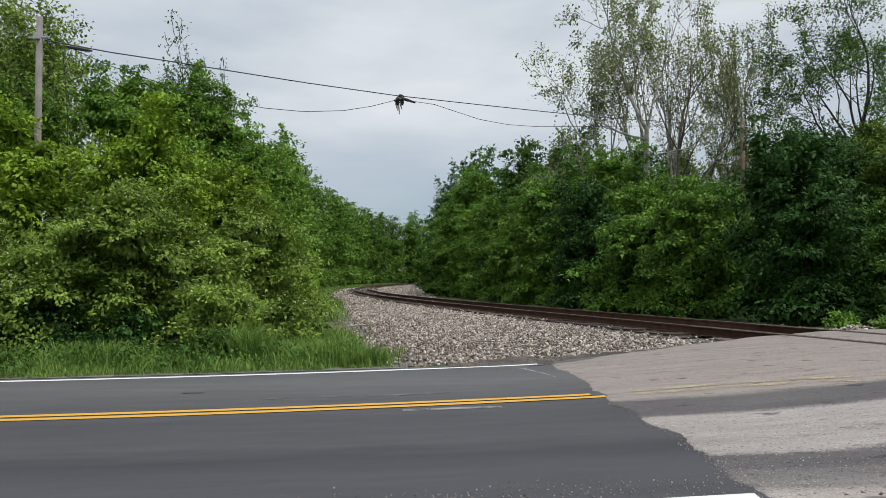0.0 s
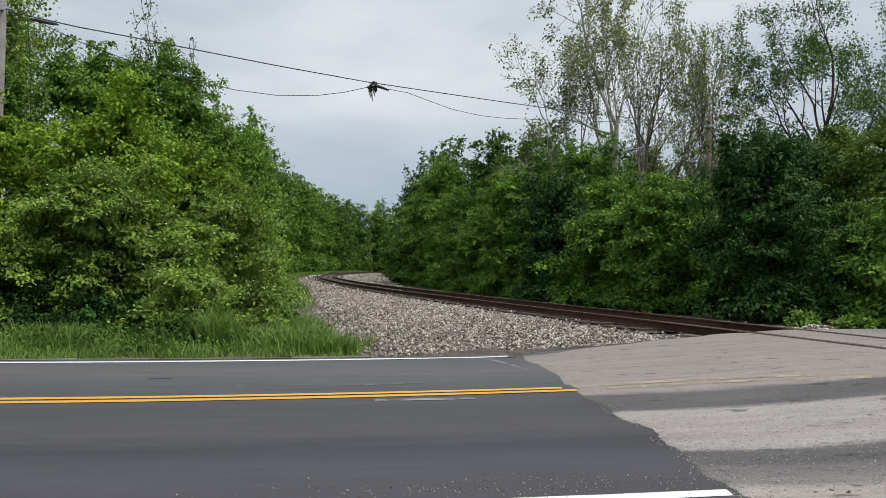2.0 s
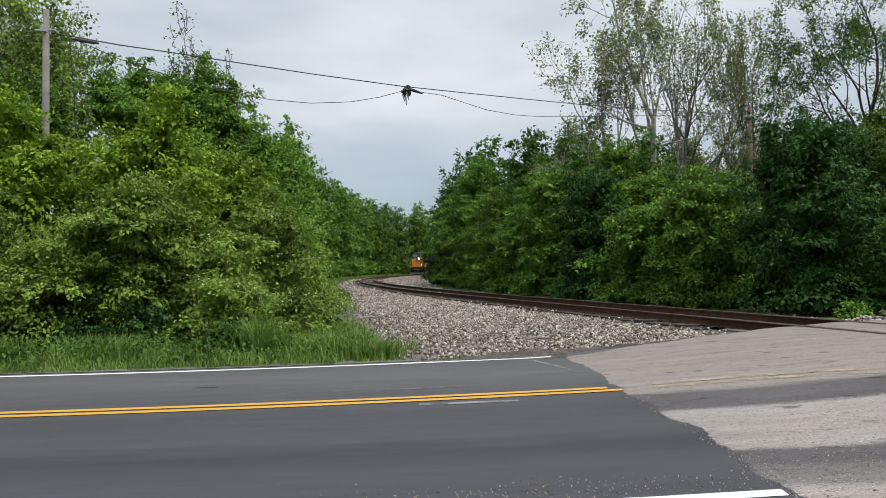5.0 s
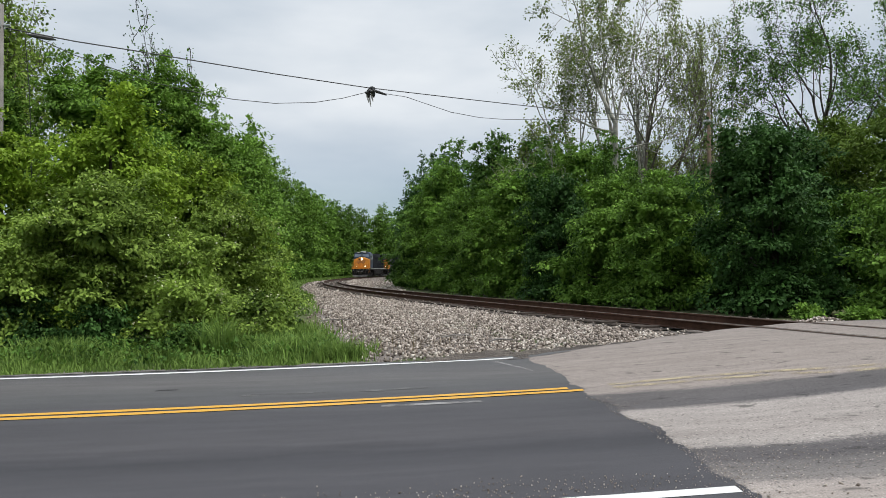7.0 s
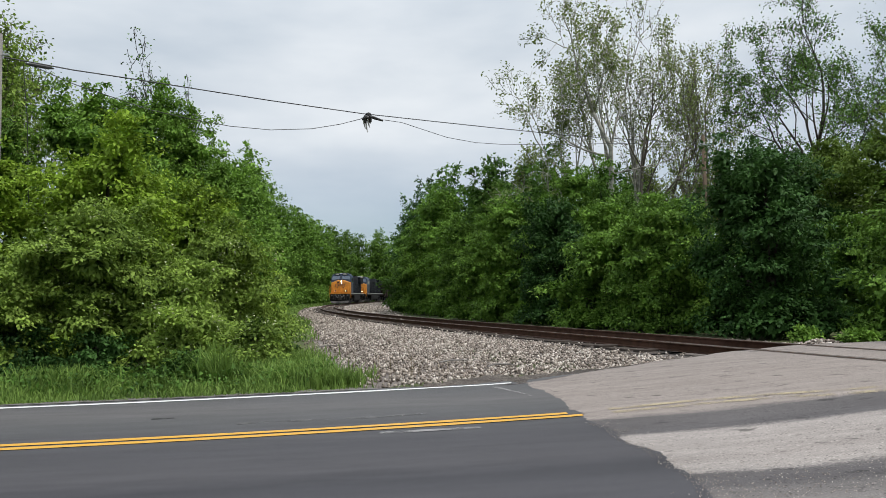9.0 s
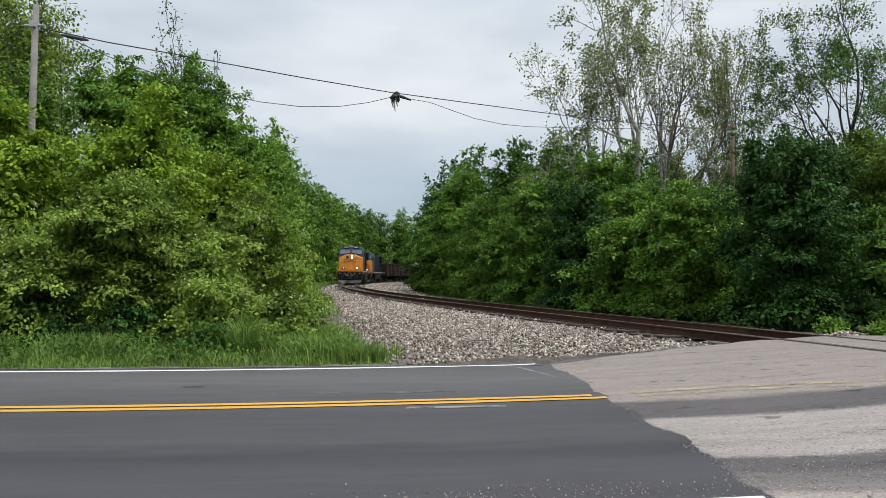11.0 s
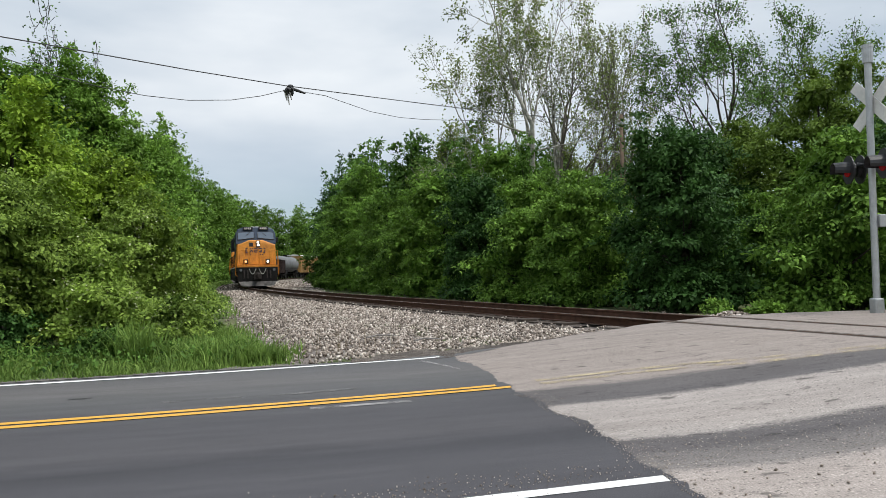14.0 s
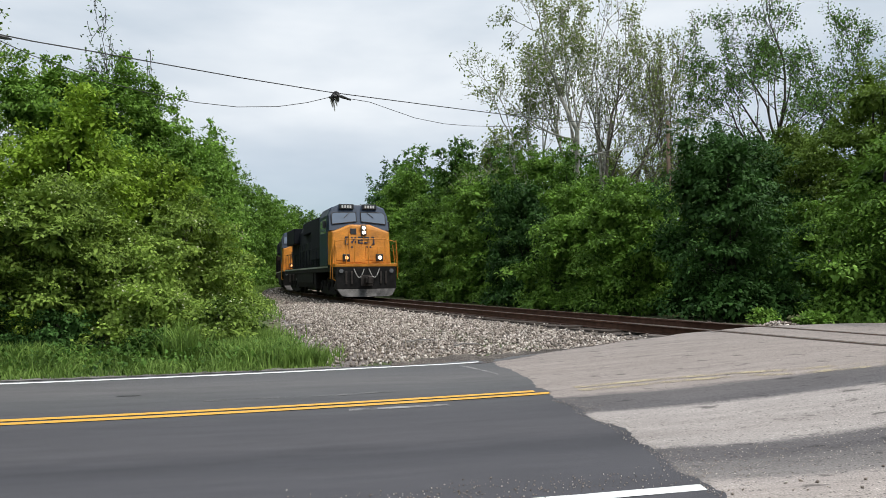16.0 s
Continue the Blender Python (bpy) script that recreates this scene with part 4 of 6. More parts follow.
def leafy_tree(name, category, base, width, height, leaf, mat, seed, label, low=0.1, nl=8, density=1.0, spray=0.45, group="", bark=None, blossom=0):
    """A leafy crown from low * height up, on a stem with a few limbs."""
    rng = np.random.default_rng(seed)
    tree = empty(name, pose(*base))
    tagged(tree, label, category, group)
    lobes = []
    nl = int(nl * 1.9)
    for i in range(nl):
        f = (i + rng.random()) / nl
        z = height * (low + (1 - low) * (0.08 + 0.8 * f))
        r = width * 0.5 * math.sin(math.pi * (0.26 + 0.6 * f)) * rng.uniform(0.8, 1.15)
        ang = i * 2.4 + rng.uniform(-0.7, 0.7)
        k = width * rng.uniform(0.11, 0.22)
        rr = max(0.0, r - k * 0.7) * rng.uniform(0.6, 1.0)
        lobes.append((math.cos(ang) * rr, math.sin(ang) * rr, z, k * rng.uniform(0.8, 1.3), k * rng.uniform(0.8, 1.3), k * rng.uniform(0.42, 0.72)))
    if low <= 0.1:
        for i in range(7):
            ang, k = i * 0.9 + rng.uniform(-0.3, 0.3), width * rng.uniform(0.13, 0.19)
            lobes.append((math.cos(ang) * width * 0.3, math.sin(ang) * width * 0.3, height * 0.09, k, k, max(height * 0.1, 0.3)))
    for f in (0.2, 0.4, 0.6):
        k = width * 0.27 * math.sin(math.pi * (0.25 + 0.6 * f))
        lobes.append((0, 0, height * (low + (1 - low) * f), k, k, height * 0.15))
    for i in range(4):
        ang, rr = rng.uniform(0, 6.28), width * rng.uniform(0.05, 0.3)
        k = width * rng.uniform(0.05, 0.09)
        lobes.append((math.cos(ang) * rr, math.sin(ang) * rr, height * rng.uniform(0.84, 0.95), k, k, height * 0.13))
    bm = bmesh.new()
    tube(bm, [(0, 0, -0.2), (0.05, 0, height * 0.3), (0, 0.06, height * 0.6), (0.02, 0, height * 0.92)], [0.03 + width * 0.022, 0.02 + width * 0.018, 0.02 + width * 0.01, 0.012], 7)
    for x, y, z, a, b, c in lobes[:-7:3]:
        tube(bm, [(0.03, 0.02, z * 0.55), (x * 0.6, y * 0.6, z * 0.85), (x * 1.1, y * 1.1, z + c * 0.3)], [0.02 + width * 0.008, 0.02, 0.008], 5)
    part("trunk", bm, bark or M["bark_dark"], tree)
    me = crown_mesh("crown", lobes, leaf, mat, rng, density, spray)
    attach("crown", me, tree)
    # whitish leaf highlights painted as cream flecks on the upper crown
    if blossom:
        co = np.empty(len(me.vertices) * 3, np.float32)
        me.vertices.foreach_get("co", co)
        co = co.reshape(-1, 4, 3)[:, 2]
        top = co[co[:, 2] > height * 0.35]
        c = np.repeat(top[rng.integers(0, len(top), blossom)], 7, 0) + rng.normal(0, 0.06, (blossom * 7, 3))
        v = leaf_quads(c, np.tile((0, 0, 1.0), (len(c), 1)), np.full(len(c), 0.045) * rng.uniform(0.6, 1.3, len(c)), rng, 0.9, 0.0)
        attach("blossom", fast_mesh("blossom", v, np.arange(len(v)), 4, M["blossom"]), tree, "small cream flecks standing for whitish leaf highlights")
    return tree


def gz(x, y):
    return float(ground_z(x, y))


def build_left():
    # shrubs along the verge, with leaf highlights added as cream flecks
    for i, (x, y, w, h) in enumerate(((-11.6, 13.6, 3.4, 2.3), (-9.0, 14.1, 3.6, 3.0), (-7.3, 13.7, 2.8, 1.9), (-5.9, 14.6, 3.6, 3.1), (-4.5, 15.0, 2.4, 2.2), (-3.9, 16.6, 2.2, 3.0), (-3.5, 18.2, 1.8, 1.5), (-3.8, 13.6, 1.8, 1.2), (-10.2, 12.6, 1.6, 0.9), (-12.8, 12.3, 2.2, 1.5), (-2.9, 14.6, 1.4, 0.9))):
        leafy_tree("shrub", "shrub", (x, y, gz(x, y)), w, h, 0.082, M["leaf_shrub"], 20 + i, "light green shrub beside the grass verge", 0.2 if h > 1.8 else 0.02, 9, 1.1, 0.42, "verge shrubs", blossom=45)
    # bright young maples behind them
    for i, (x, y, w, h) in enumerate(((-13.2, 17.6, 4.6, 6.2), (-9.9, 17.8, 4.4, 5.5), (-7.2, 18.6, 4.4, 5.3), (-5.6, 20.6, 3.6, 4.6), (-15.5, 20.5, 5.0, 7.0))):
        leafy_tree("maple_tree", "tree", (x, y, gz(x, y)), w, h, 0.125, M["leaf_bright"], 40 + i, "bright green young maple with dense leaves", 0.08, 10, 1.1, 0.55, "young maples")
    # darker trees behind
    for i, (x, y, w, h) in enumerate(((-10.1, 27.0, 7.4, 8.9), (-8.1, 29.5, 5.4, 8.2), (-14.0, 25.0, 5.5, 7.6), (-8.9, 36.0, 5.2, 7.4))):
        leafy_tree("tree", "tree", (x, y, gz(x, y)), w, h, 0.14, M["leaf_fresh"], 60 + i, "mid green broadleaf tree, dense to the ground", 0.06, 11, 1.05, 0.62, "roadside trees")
    # bare-topped trees that stand above them
    tall_tree((-12.6, 36.0, gz(-12.6, 36)), 13.9, 5.6, M["bark_dark"], M["leaf_mid"], 81, "half bare tree with sparse tufts of leaves", 0.16, 0.95, 4, (8, 5, 4, 3), 0.16, 4, first=0.4, wobble=0.25)
    tall_tree((-10.4, 37.0, gz(-10.4, 37)), 12.2, 3.2, M["bark_dark"], M["leaf_mid"], 83, "half bare tree with sparse tufts of leaves", 0.13, 0.95, 4, (8, 5, 3, 3), 0.15, 3, first=0.4, wobble=0.25)
    for i, (x, y, h, w) in enumerate(((-20.5, 36.0, 16.5, 8.0), (-17.2, 33.0, 13.5, 7.0), (-25.5, 33.0, 16.0, 8.0))):
        tall_tree((x, y, gz(x, y)), h, w, M["bark"], M["leaf_shrub"], 85 + i, "thin-leaved olive green tree behind the pole", 0.2, 0.7, 4, (8, 6, 5, 3), 0.19, 14, leaf_spread=0.3)


def build_left_line():
    """The row of trees on the outer side of the curve."""
    rng = np.random.default_rng(7)
    kinds = []
    for i, (w, h) in enumerate(((6.0, 8.9), (6.8, 11.9), (7.8, 15.0), (8.6, 15.6), (10.0, 17.2))):
        x, y, _ = beside((30, 44, 72, 112, 176)[i], -7.8)
        kinds.append(leafy_tree("tree", "tree", (x, y, gz(x, y)), w, h, (0.25, 0.28, 0.34, 0.44, 0.54)[i], M["leaf_fresh"], 100 + i, "green tree in the row beside the railway curve", 0.04, 12, 0.95, 0.95, "trees along the railway"))
    plan = [(37, -8.0, 0), (52, -8.0, 1), (60, -8.4, 1), (82, -8.2, 2), (92, -8.2, 2), (102, -8.4, 2), (122, -8.6, 3), (133, -8.8, 3), (145, -8.8, 3), (156, -9, 3), (166, -9, 3), (188, -9, 4), (200, -9, 4), (213, -9, 4), (226, -8, 4),
            (48, -13, 1), (62, -13.5, 2), (78, -14, 2), (95, -14, 3), (112, -15, 3), (130, -16, 3), (150, -16, 4), (170, -17, 4), (238, -8, 4)]
    for s, off, k in plan:
        x, y, _ = beside(s, off)
        copy_thing(kinds[k], pose(x, y, gz(x, y), 0, 0, rng.uniform(0, 360)))


def build_right():
    """The thicket on the inner side of the curve and the taller trees in it."""
    rng = np.random.default_rng(8)
    kinds = []
    spec = ((4.4, 4.4, "leaf_fresh"), (4.6, 5.2, "leaf_dark"), (4.8, 6.2, "leaf_fresh"), (5.2, 7.4, "leaf_mid"), (5.6, 8.6, "leaf_fresh"))
    spots = (9.5, 5.2, 22.0, 50.0, 40.0)
    offs = (5.1, 5.2, 5.3, 6.2, 6.0)
    for i, (w, h, m) in enumerate(spec):
        x, y, _ = beside(spots[i], offs[i])
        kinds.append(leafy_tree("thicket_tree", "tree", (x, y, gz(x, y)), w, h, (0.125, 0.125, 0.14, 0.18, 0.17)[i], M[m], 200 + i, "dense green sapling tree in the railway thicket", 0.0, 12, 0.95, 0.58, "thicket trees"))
    plan = [(13.2, 5.0, 0), (17.2, 5.2, 1), (26.5, 5.3, 0), (31, 5.6, 2), (35.5, 5.9, 2), (45, 6.0, 2), (3.0, 10.0, 1),
            (1.5, 6.8, 0), (-2.5, 8.0, 0), (-6, 10.5, 1), (-4.5, 14.0, 2), (-1.0, 12.5, 1), (7.0, 10.5, 0, 0.8), (11.5, 10.0, 0, 0.85), (16, 10.2, 1), (21, 10.5, 2), (26, 10.8, 4), (31, 11.2, 3), (37, 11.6, 4), (43, 12, 4), (-9, 13, 2), (-12, 17, 3), (-7, 18, 3)]
    for s, off, k, *size in plan:
        x, y, _ = beside(s, off)
        copy_thing(kinds[k], pose(x, y, gz(x, y), 0, 0, rng.uniform(0, 360)) @ Matrix.Scale(size[0] if size else 1.0, 4))
    far = []
    for i, (x, y, w, h, m) in enumerate(((2.9, 60, 6.0, 11.2, "leaf_mid"), (4.4, 84, 7.2, 15.0, "leaf_dark"))):
        far.append(leafy_tree("tree", "tree", (x, y, gz(x, y)), w, h, (0.33, 0.44)[i], M[m], 220 + i, "dense tree inside the railway curve", 0.02, 12, 0.95, 0.9, "trees inside the curve"))
    for x, y, k in ((6.0, 55, 0), (9.5, 52, 0), (7.0, 66, 0), (2.6, 71, 0), (10, 62, 0), (1.7, 97, 1), (1.2, 112, 1), (0.6, 128, 1), (0.5, 142, 1), (10, 80, 1), (9, 100, 1), (14, 70, 0), (2.4, 156, 1),
                    (19, 64, 0), (24, 60, 0), (29, 54, 0), (34, 48, 0), (16, 60, 0), (38, 40, 0), (10, 172, 1), (26, 85, 1), (36, 72, 1), (45, 56, 1)):
        copy_thing(far[k], pose(x, y, gz(x, y), 0, 0, rng.uniform(0, 360)))
    # bright sapling that stands above the thicket
    leafy_tree("sapling", "tree", (10.6, 39.5, gz(10.6, 39.5)), 3.6, 7.9, 0.17, M["leaf_mid"], 230, "green cone-shaped sapling above the thicket", 0.2, 7, 0.7, 0.5)
    leafy_tree("tree", "tree", (17.8, 25.5, gz(17.8, 25.5)), 6.0, 8.6, 0.13, M["leaf_deep"], 231, "tall yellowish green tree beside the crossing", 0.03, 12, 0.9, 0.55)
    leafy_tree("tree", "tree", (18.8, 32.0, gz(18.8, 32)), 5.5, 7.8, 0.14, M["leaf_deep"], 233, "olive green tree behind the dark rounded one", 0.03, 11, 0.9, 0.55)
    leafy_tree("tree", "tree", (13.4, 27.0, gz(13.4, 27)), 5.0, 6.6, 0.12, M["leaf_dark"], 232, "dark green rounded tree in the thicket", 0.03, 12, 0.95, 0.55)
    # tall thin-leaved trees behind
    tall_tree((12.4, 48.5, gz(12, 48)), 22.5, 12.6, M["bark_pale"], M["leaf_olive"], 301, "tall pale-barked sycamore with sparse young leaves", 0.33, 0.7, 5, (8, 5, 4, 3, 3), 0.19, 5, (-0.03, 0), 0.22, 0.2, 0.18, shrink=0.62, shift=-0.9)
    tall_tree((15.1, 52, gz(15, 52)), 20.0, 6.5, M["bark_pale"], M["leaf_olive"], 308, "slim pale-barked sycamore leaning over the thicket", 0.24, 0.5, 4, (6, 5, 4, 3), 0.21, 4, (0.05, 0), 0.3, shift=1.2)
    tall_tree((16.9, 50.5, gz(17, 50)), 20.5, 7.0, M["bark"], M["leaf_olive"], 307, "slim brown-barked tree with sparse young leaves", 0.22, 0.8, 4, (7, 5, 4, 3), 0.19, 4, (0.0, 0), 0.25, wobble=0.2)
    tall_tree((19.7, 54, gz(18, 54)), 21.0, 7.0, M["bark"], M["leaf_olive"], 302, "tall slim tree with sparse young leaves", 0.19, 0.8, 4, (7, 5, 4, 3), 0.19, 5, (0.02, 0), 0.25, wobble=0.2)
    tall_tree((22.6, 56.5, gz(22, 56)), 21.5, 7.0, M["bark"], M["leaf_olive"], 303, "tall slim tree with sparse young leaves", 0.2, 0.5, 4, (8, 5, 4, 3), 0.19, 7, (0.03, 0), 0.28, wobble=0.2)
    tall_tree((24.5, 45, gz(25, 45)), 21.0, 14.0, M["bark_dark"], M["leaf_mid"], 304, "tall dark-limbed tree with an open leafy crown", 0.36, 0.7, 5, (7, 4, 4, 3, 3), 0.17, 11, (0.02, 0), 0.3, 0.2, shrink=0.64)
    tall_tree((33.5, 48, gz(33, 48)), 21, 11, M["bark_dark"], M["leaf_mid"], 305, "tall dark-limbed tree with an open leafy crown", 0.3, 0.7, 4, (9, 5, 4, 4), 0.18, 15, (0, 0), 0.3, 0.3)
    for i, (x, y, h, w) in enumerate(((9.3, 60, 13.5, 5.0), (29.5, 62, 13, 5.0), (21.5, 66, 13.5, 5.0), (26.0, 60, 12.5, 5.0))):
        tall_tree((x, y, gz(x, y)), h, w, M["bark"], M["leaf_olive"], 310 + i, "slim half bare tree in the wood", 0.14, 0.55, 4, (8, 5, 4, 4), 0.24, 5, leaf_spread=0.3)


def blades(name, x, y, z, h, mat, rng, lean=0.35, width=0.012):
    """Grass as bent, tapering blades."""
    n = len(x)
    a = rng.uniform(0, 6.28, n)
    d = np.c_[np.cos(a), np.sin(a), np.zeros(n)]
    s = np.c_[-np.sin(a), np.cos(a), np.zeros(n)] * (width * rng.uniform(0.6, 1.4, n))[:, None]
    p = np.c_[x, y, z]
    hh = (h * rng.uniform(0.5, 1.2, n))[:, None]
    l = rng.uniform(0.05, lean, n)[:, None]
    up = np.array([0, 0, 1.0])
    mid = p + up * hh * 0.6 + d * hh * l * 0.5
    tip = p + up * hh * (1 - 0.25 * l) + d * hh * l * 1.4
    v = np.stack([p - s, p + s, mid + s * 0.8, mid - s * 0.8, tip + s * 0.12, tip - s * 0.12], 1).reshape(-1, 3)
    loops = (np.array([0, 1, 2, 3, 3, 2, 4, 5])[None] + 6 * np.arange(n)[:, None]).ravel()
    return fast_mesh(name, v, loops, 4, mat)


def build_grass():
    rng = np.random.default_rng(12)
    X, Y, Hh = [], [], []
    n = 40000
    x = rng.uniform(-16, -0.5, n)
    y = white_y(x) + 0.42 + rng.random(n) ** 1.2 * np.interp(x, [-6, -3], [1.5, 2.2])
    patch = 0.5 + 0.25 * np.sin(2.3 * x + 1.7 * np.sin(1.9 * y)) + 0.25 * np.sin(5.1 * x + 3.3 * y)
    thick = rng.random(n) < 0.25 + 0.75 * patch
    x, y, patch = x[thick], y[thick], patch[thick]
    n = len(x)
    h = 0.05 + (0.12 + 0.2 * patch) * rng.random(n) * np.clip((y - white_y(x)) / 1.3, 0.2, 1)
    X.append(x), Y.append(y), Hh.append(h)
    for cx, cy, r, hh, m in ((-3.0, 12.3, 0.22, 0.7, 260), (-3.3, 12.5, 0.25, 0.55, 220), (-1.9, 12.2, 0.4, 0.36, 900), (-1.3, 11.9, 0.35, 0.33, 800), (-1.0, 11.6, 0.2, 0.3, 500), (-2.4, 12.6, 0.4, 0.34, 700),
                             (-2.0, 13.2, 0.5, 0.36, 900), (-5.5, 12.2, 0.5, 0.4, 1000), (-7.5, 12.1, 0.6, 0.4, 1000), (-9.5, 12.0, 0.6, 0.4, 900), (-2.6, 15.5, 0.6, 0.4, 1200), (-2.3, 14.4, 0.4, 0.4, 900)):
        X.append(rng.normal(cx, r * 0.7, m)), Y.append(rng.normal(cy, r * 0.7, m)), Hh.append(np.full(m, hh))
    # strips of grass between the outer trees and the stones
    n = 18000
    s = rng.uniform(12, 150, n)
    u = -(left_edge(s) + 0.1 + rng.random(n) * 3.2)
    hd = np.interp(s, _s, _h)
    X.append(np.interp(s, _s, _tx) + u * np.cos(hd)), Y.append(np.interp(s, _s, _ty) + u * np.sin(hd)), Hh.append(np.interp(s, [8, 150], [0.22, 0.5]) * rng.uniform(0.6, 1.2, n))
    x, y, h = np.concatenate(X), np.concatenate(Y), np.concatenate(Hh)
    keep = (y > white_y(np.clip(x, -40, 14)) + 0.3) & ((x < -0.8 + rng.normal(0, 0.3, len(x)) * (1 + (y - 11) * 0.2)) | (y > 20))
    x, y, h = x[keep], y[keep], h[keep]
    w = np.interp(np.hypot(x, y), [10, 30, 150], [0.0065, 0.016, 0.06])
    me = blades("verge_grass", x, y, ground_z(x, y) - 0.01, h, M["grass"], rng, lean=0.85, width=w * 1.25)
    tagged(new("verge_grass", me), "long green grass on the verge beside the road", "grass", kind="stuff")
    # low broad-leaved weeds
    n = 5200
    x = rng.uniform(-14, -1.2, n)
    y = white_y(x) + 0.9 + rng.random(n) * 2.3
    P = np.c_[x, y, ground_z(x, y) + rng.uniform(0.02, 0.3, n)]
    v = leaf_quads(P, np.tile((0, 0, 1.0), (n, 1)), np.full(n, 0.085) * rng.uniform(0.5, 1.3, n), rng)
    me = fast_mesh("weeds", v, np.arange(len(v)), 4, M["leaf_mid"])
    tagged(new("weeds", me), "low broad-leaved green weeds in the verge", "weeds", kind="stuff")
    # dry stalks in the stones
    n = 60
    x = rng.normal(-0.2, 0.6, n)
    y = 12.7 + rng.normal(0, 0.6, n)
    me = blades("dry_stalks", x, y, ground_z(x, y), np.full(n, 0.5), M["straw"], rng, 0.3, np.full(n, 0.0022))
    tagged(new("dry_stalks", me), "thin dry brown stalks growing in the stones", "weeds", kind="stuff")
    # green weeds at the foot of the thicket
    for i, (s, off, w, h) in enumerate(((1.0, 3.6, 0.8, 0.3), (2.6, 3.8, 0.6, 0.25), (-2.2, 4.6, 1.5, 0.9), (-4.0, 5.6, 1.6, 0.9), (12, 4.0, 1.2, 0.6), (19, 4.2, 1.3, 0.7))):
        x, y, _ = beside(s, off)
        leafy_tree("weed_clump", "plant", (x, y, gz(x, y) + 0.05), w, h, 0.1, M["leaf_fresh"], 400 + i, "low bright green weeds at the foot of the thicket", 0.0, 5, 0.45, 0.25, "weed clumps")
    # undergrowth at the foot of the verge shrubs
    for i, (x, y, w, h) in enumerate(((-12.4, 11.9, 1.5, 0.55), (-10.6, 11.9, 1.3, 0.5), (-7.6, 11.8, 1.0, 0.4), (-3.6, 12.6, 1.0, 0.5))):
        leafy_tree("undergrowth", "plant", (x, y, gz(x, y)), w, h, 0.075, M["leaf_mid"], 420 + i, "tangled green undergrowth below the verge shrubs", 0.0, 6, 0.8, 0.25, "verge undergrowth")
    # the hollow's shade is put into these clumps by the darker leaf colour
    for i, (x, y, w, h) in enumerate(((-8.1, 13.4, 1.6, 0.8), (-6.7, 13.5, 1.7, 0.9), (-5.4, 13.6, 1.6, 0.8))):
        leafy_tree("undergrowth", "plant", (x, y, gz(x, y)), w, h, 0.075, M["leaf_dark"], 430 + i, "undergrowth below the shrubs, leaves coloured dark to stand for shade", 0.0, 6, 0.8, 0.25, "verge undergrowth")


build_left()
build_left_line()
build_right()
build_grass()

# ---- the train ----
M["blue"] = plain("dark_blue_paint", (0.016, 0.033, 0.065), 0.45, 0, 0.35, 1.2, 30, 0.05)
# hood colour is darker than the cab's blue
M["hood"] = plain("blackish_blue_paint", (0.007, 0.0095, 0.014), 0.85, 0, 0.4, 1.0, 25, 0.05)
M["gold"] = plain("orange_yellow_paint", (0.57, 0.215, 0.017), 0.5, 0, 0.32, 1.8, 20, 0.04)
M["grime"] = plain("oily_black_underframe", (0.012, 0.011, 0.0105), 0.8, 0, 0.5, 3, 30, 0.3)
M["plow"] = plain("scuffed_grey_plough", (0.085, 0.08, 0.077), 0.7, 0.2, 0.8, 3.5, 25, 0.1)
M["rust"] = plain("rusty_brown_car_paint", (0.034, 0.021, 0.018), 0.85, 0, 0.45, 1.4, 20, 0.2)
M["tank"] = plain("dull_grey_tank_paint", (0.15, 0.155, 0.16), 0.6, 0, 0.3, 1.0, 15, 0.05)
M["boxcar"] = plain("faded_yellow_car_paint", (0.33, 0.19, 0.06), 0.7, 0, 0.25, 1.0, 15, 0.1)
M["offwhite"] = plain("off_white_paint", (0.62, 0.61, 0.58), 0.6, 0, 0.15, 1.5, 20, 0.05)
M["hose"] = plain("pale_rubber_hose", (0.35, 0.34, 0.32), 0.6)
M["wheel"] = plain("dark_wheel_steel", (0.06, 0.05, 0.045), 0.5, 0.6, 0.3)
M["stripe"] = plain("grey_reflective_stripe", (0.45, 0.45, 0.42), 0.5)
M["lamp_on"] = glow("lit_headlight_lens", (1.0, 0.84, 0.6), 9.0)
M["lamp_low"] = glow("dimmed_ditch_light_lens", (1.0, 0.45, 0.18), 1.4)
M["lamp_dim"] = glow("lit_ditch_light_lens", (1.0, 0.82, 0.55), 7.0)


def window_glass():
    m, n, l, b = material("tinted_cab_glass")
    b.inputs["Base Color"].default_value = (0.11, 0.145, 0.2, 1)
    b.inputs["Roughness"].default_value = 0.06
    b.inputs["Specular IOR Level"].default_value = 0.9
    return m


M["cab_glass"] = window_glass()
WHEEL_R = 0.52
SPEED, S_END = 11.4, 23.0
VEHICLES, AXLES = [], []


def wheelset(parent, y, r=WHEEL_R):
    bm = bmesh.new()
    for sx in (-1, 1):
        cyl(bm, (sx * 0.69, 0, 0), (sx * 0.82, 0, 0), r, 20)
        cyl(bm, (sx * 0.66, 0, 0), (sx * 0.69, 0, 0), r + 0.028, 20)
        for k in range(5):
            a = k * 1.2566
            box(bm, min(sx * 0.82, sx * 0.835), max(sx * 0.82, sx * 0.835), math.cos(a) * 0.27 - 0.06, math.cos(a) * 0.27 + 0.06, math.sin(a) * 0.27 - 0.06, math.sin(a) * 0.27 + 0.06)
    cyl(bm, (-0.9, 0, 0), (0.9, 0, 0), 0.085, 10)
    ob = part("wheelset", bm, M["wheel"], parent)
    ob.matrix_basis = pose(0, y, r)
    AXLES.append((ob, y, r))
    return ob


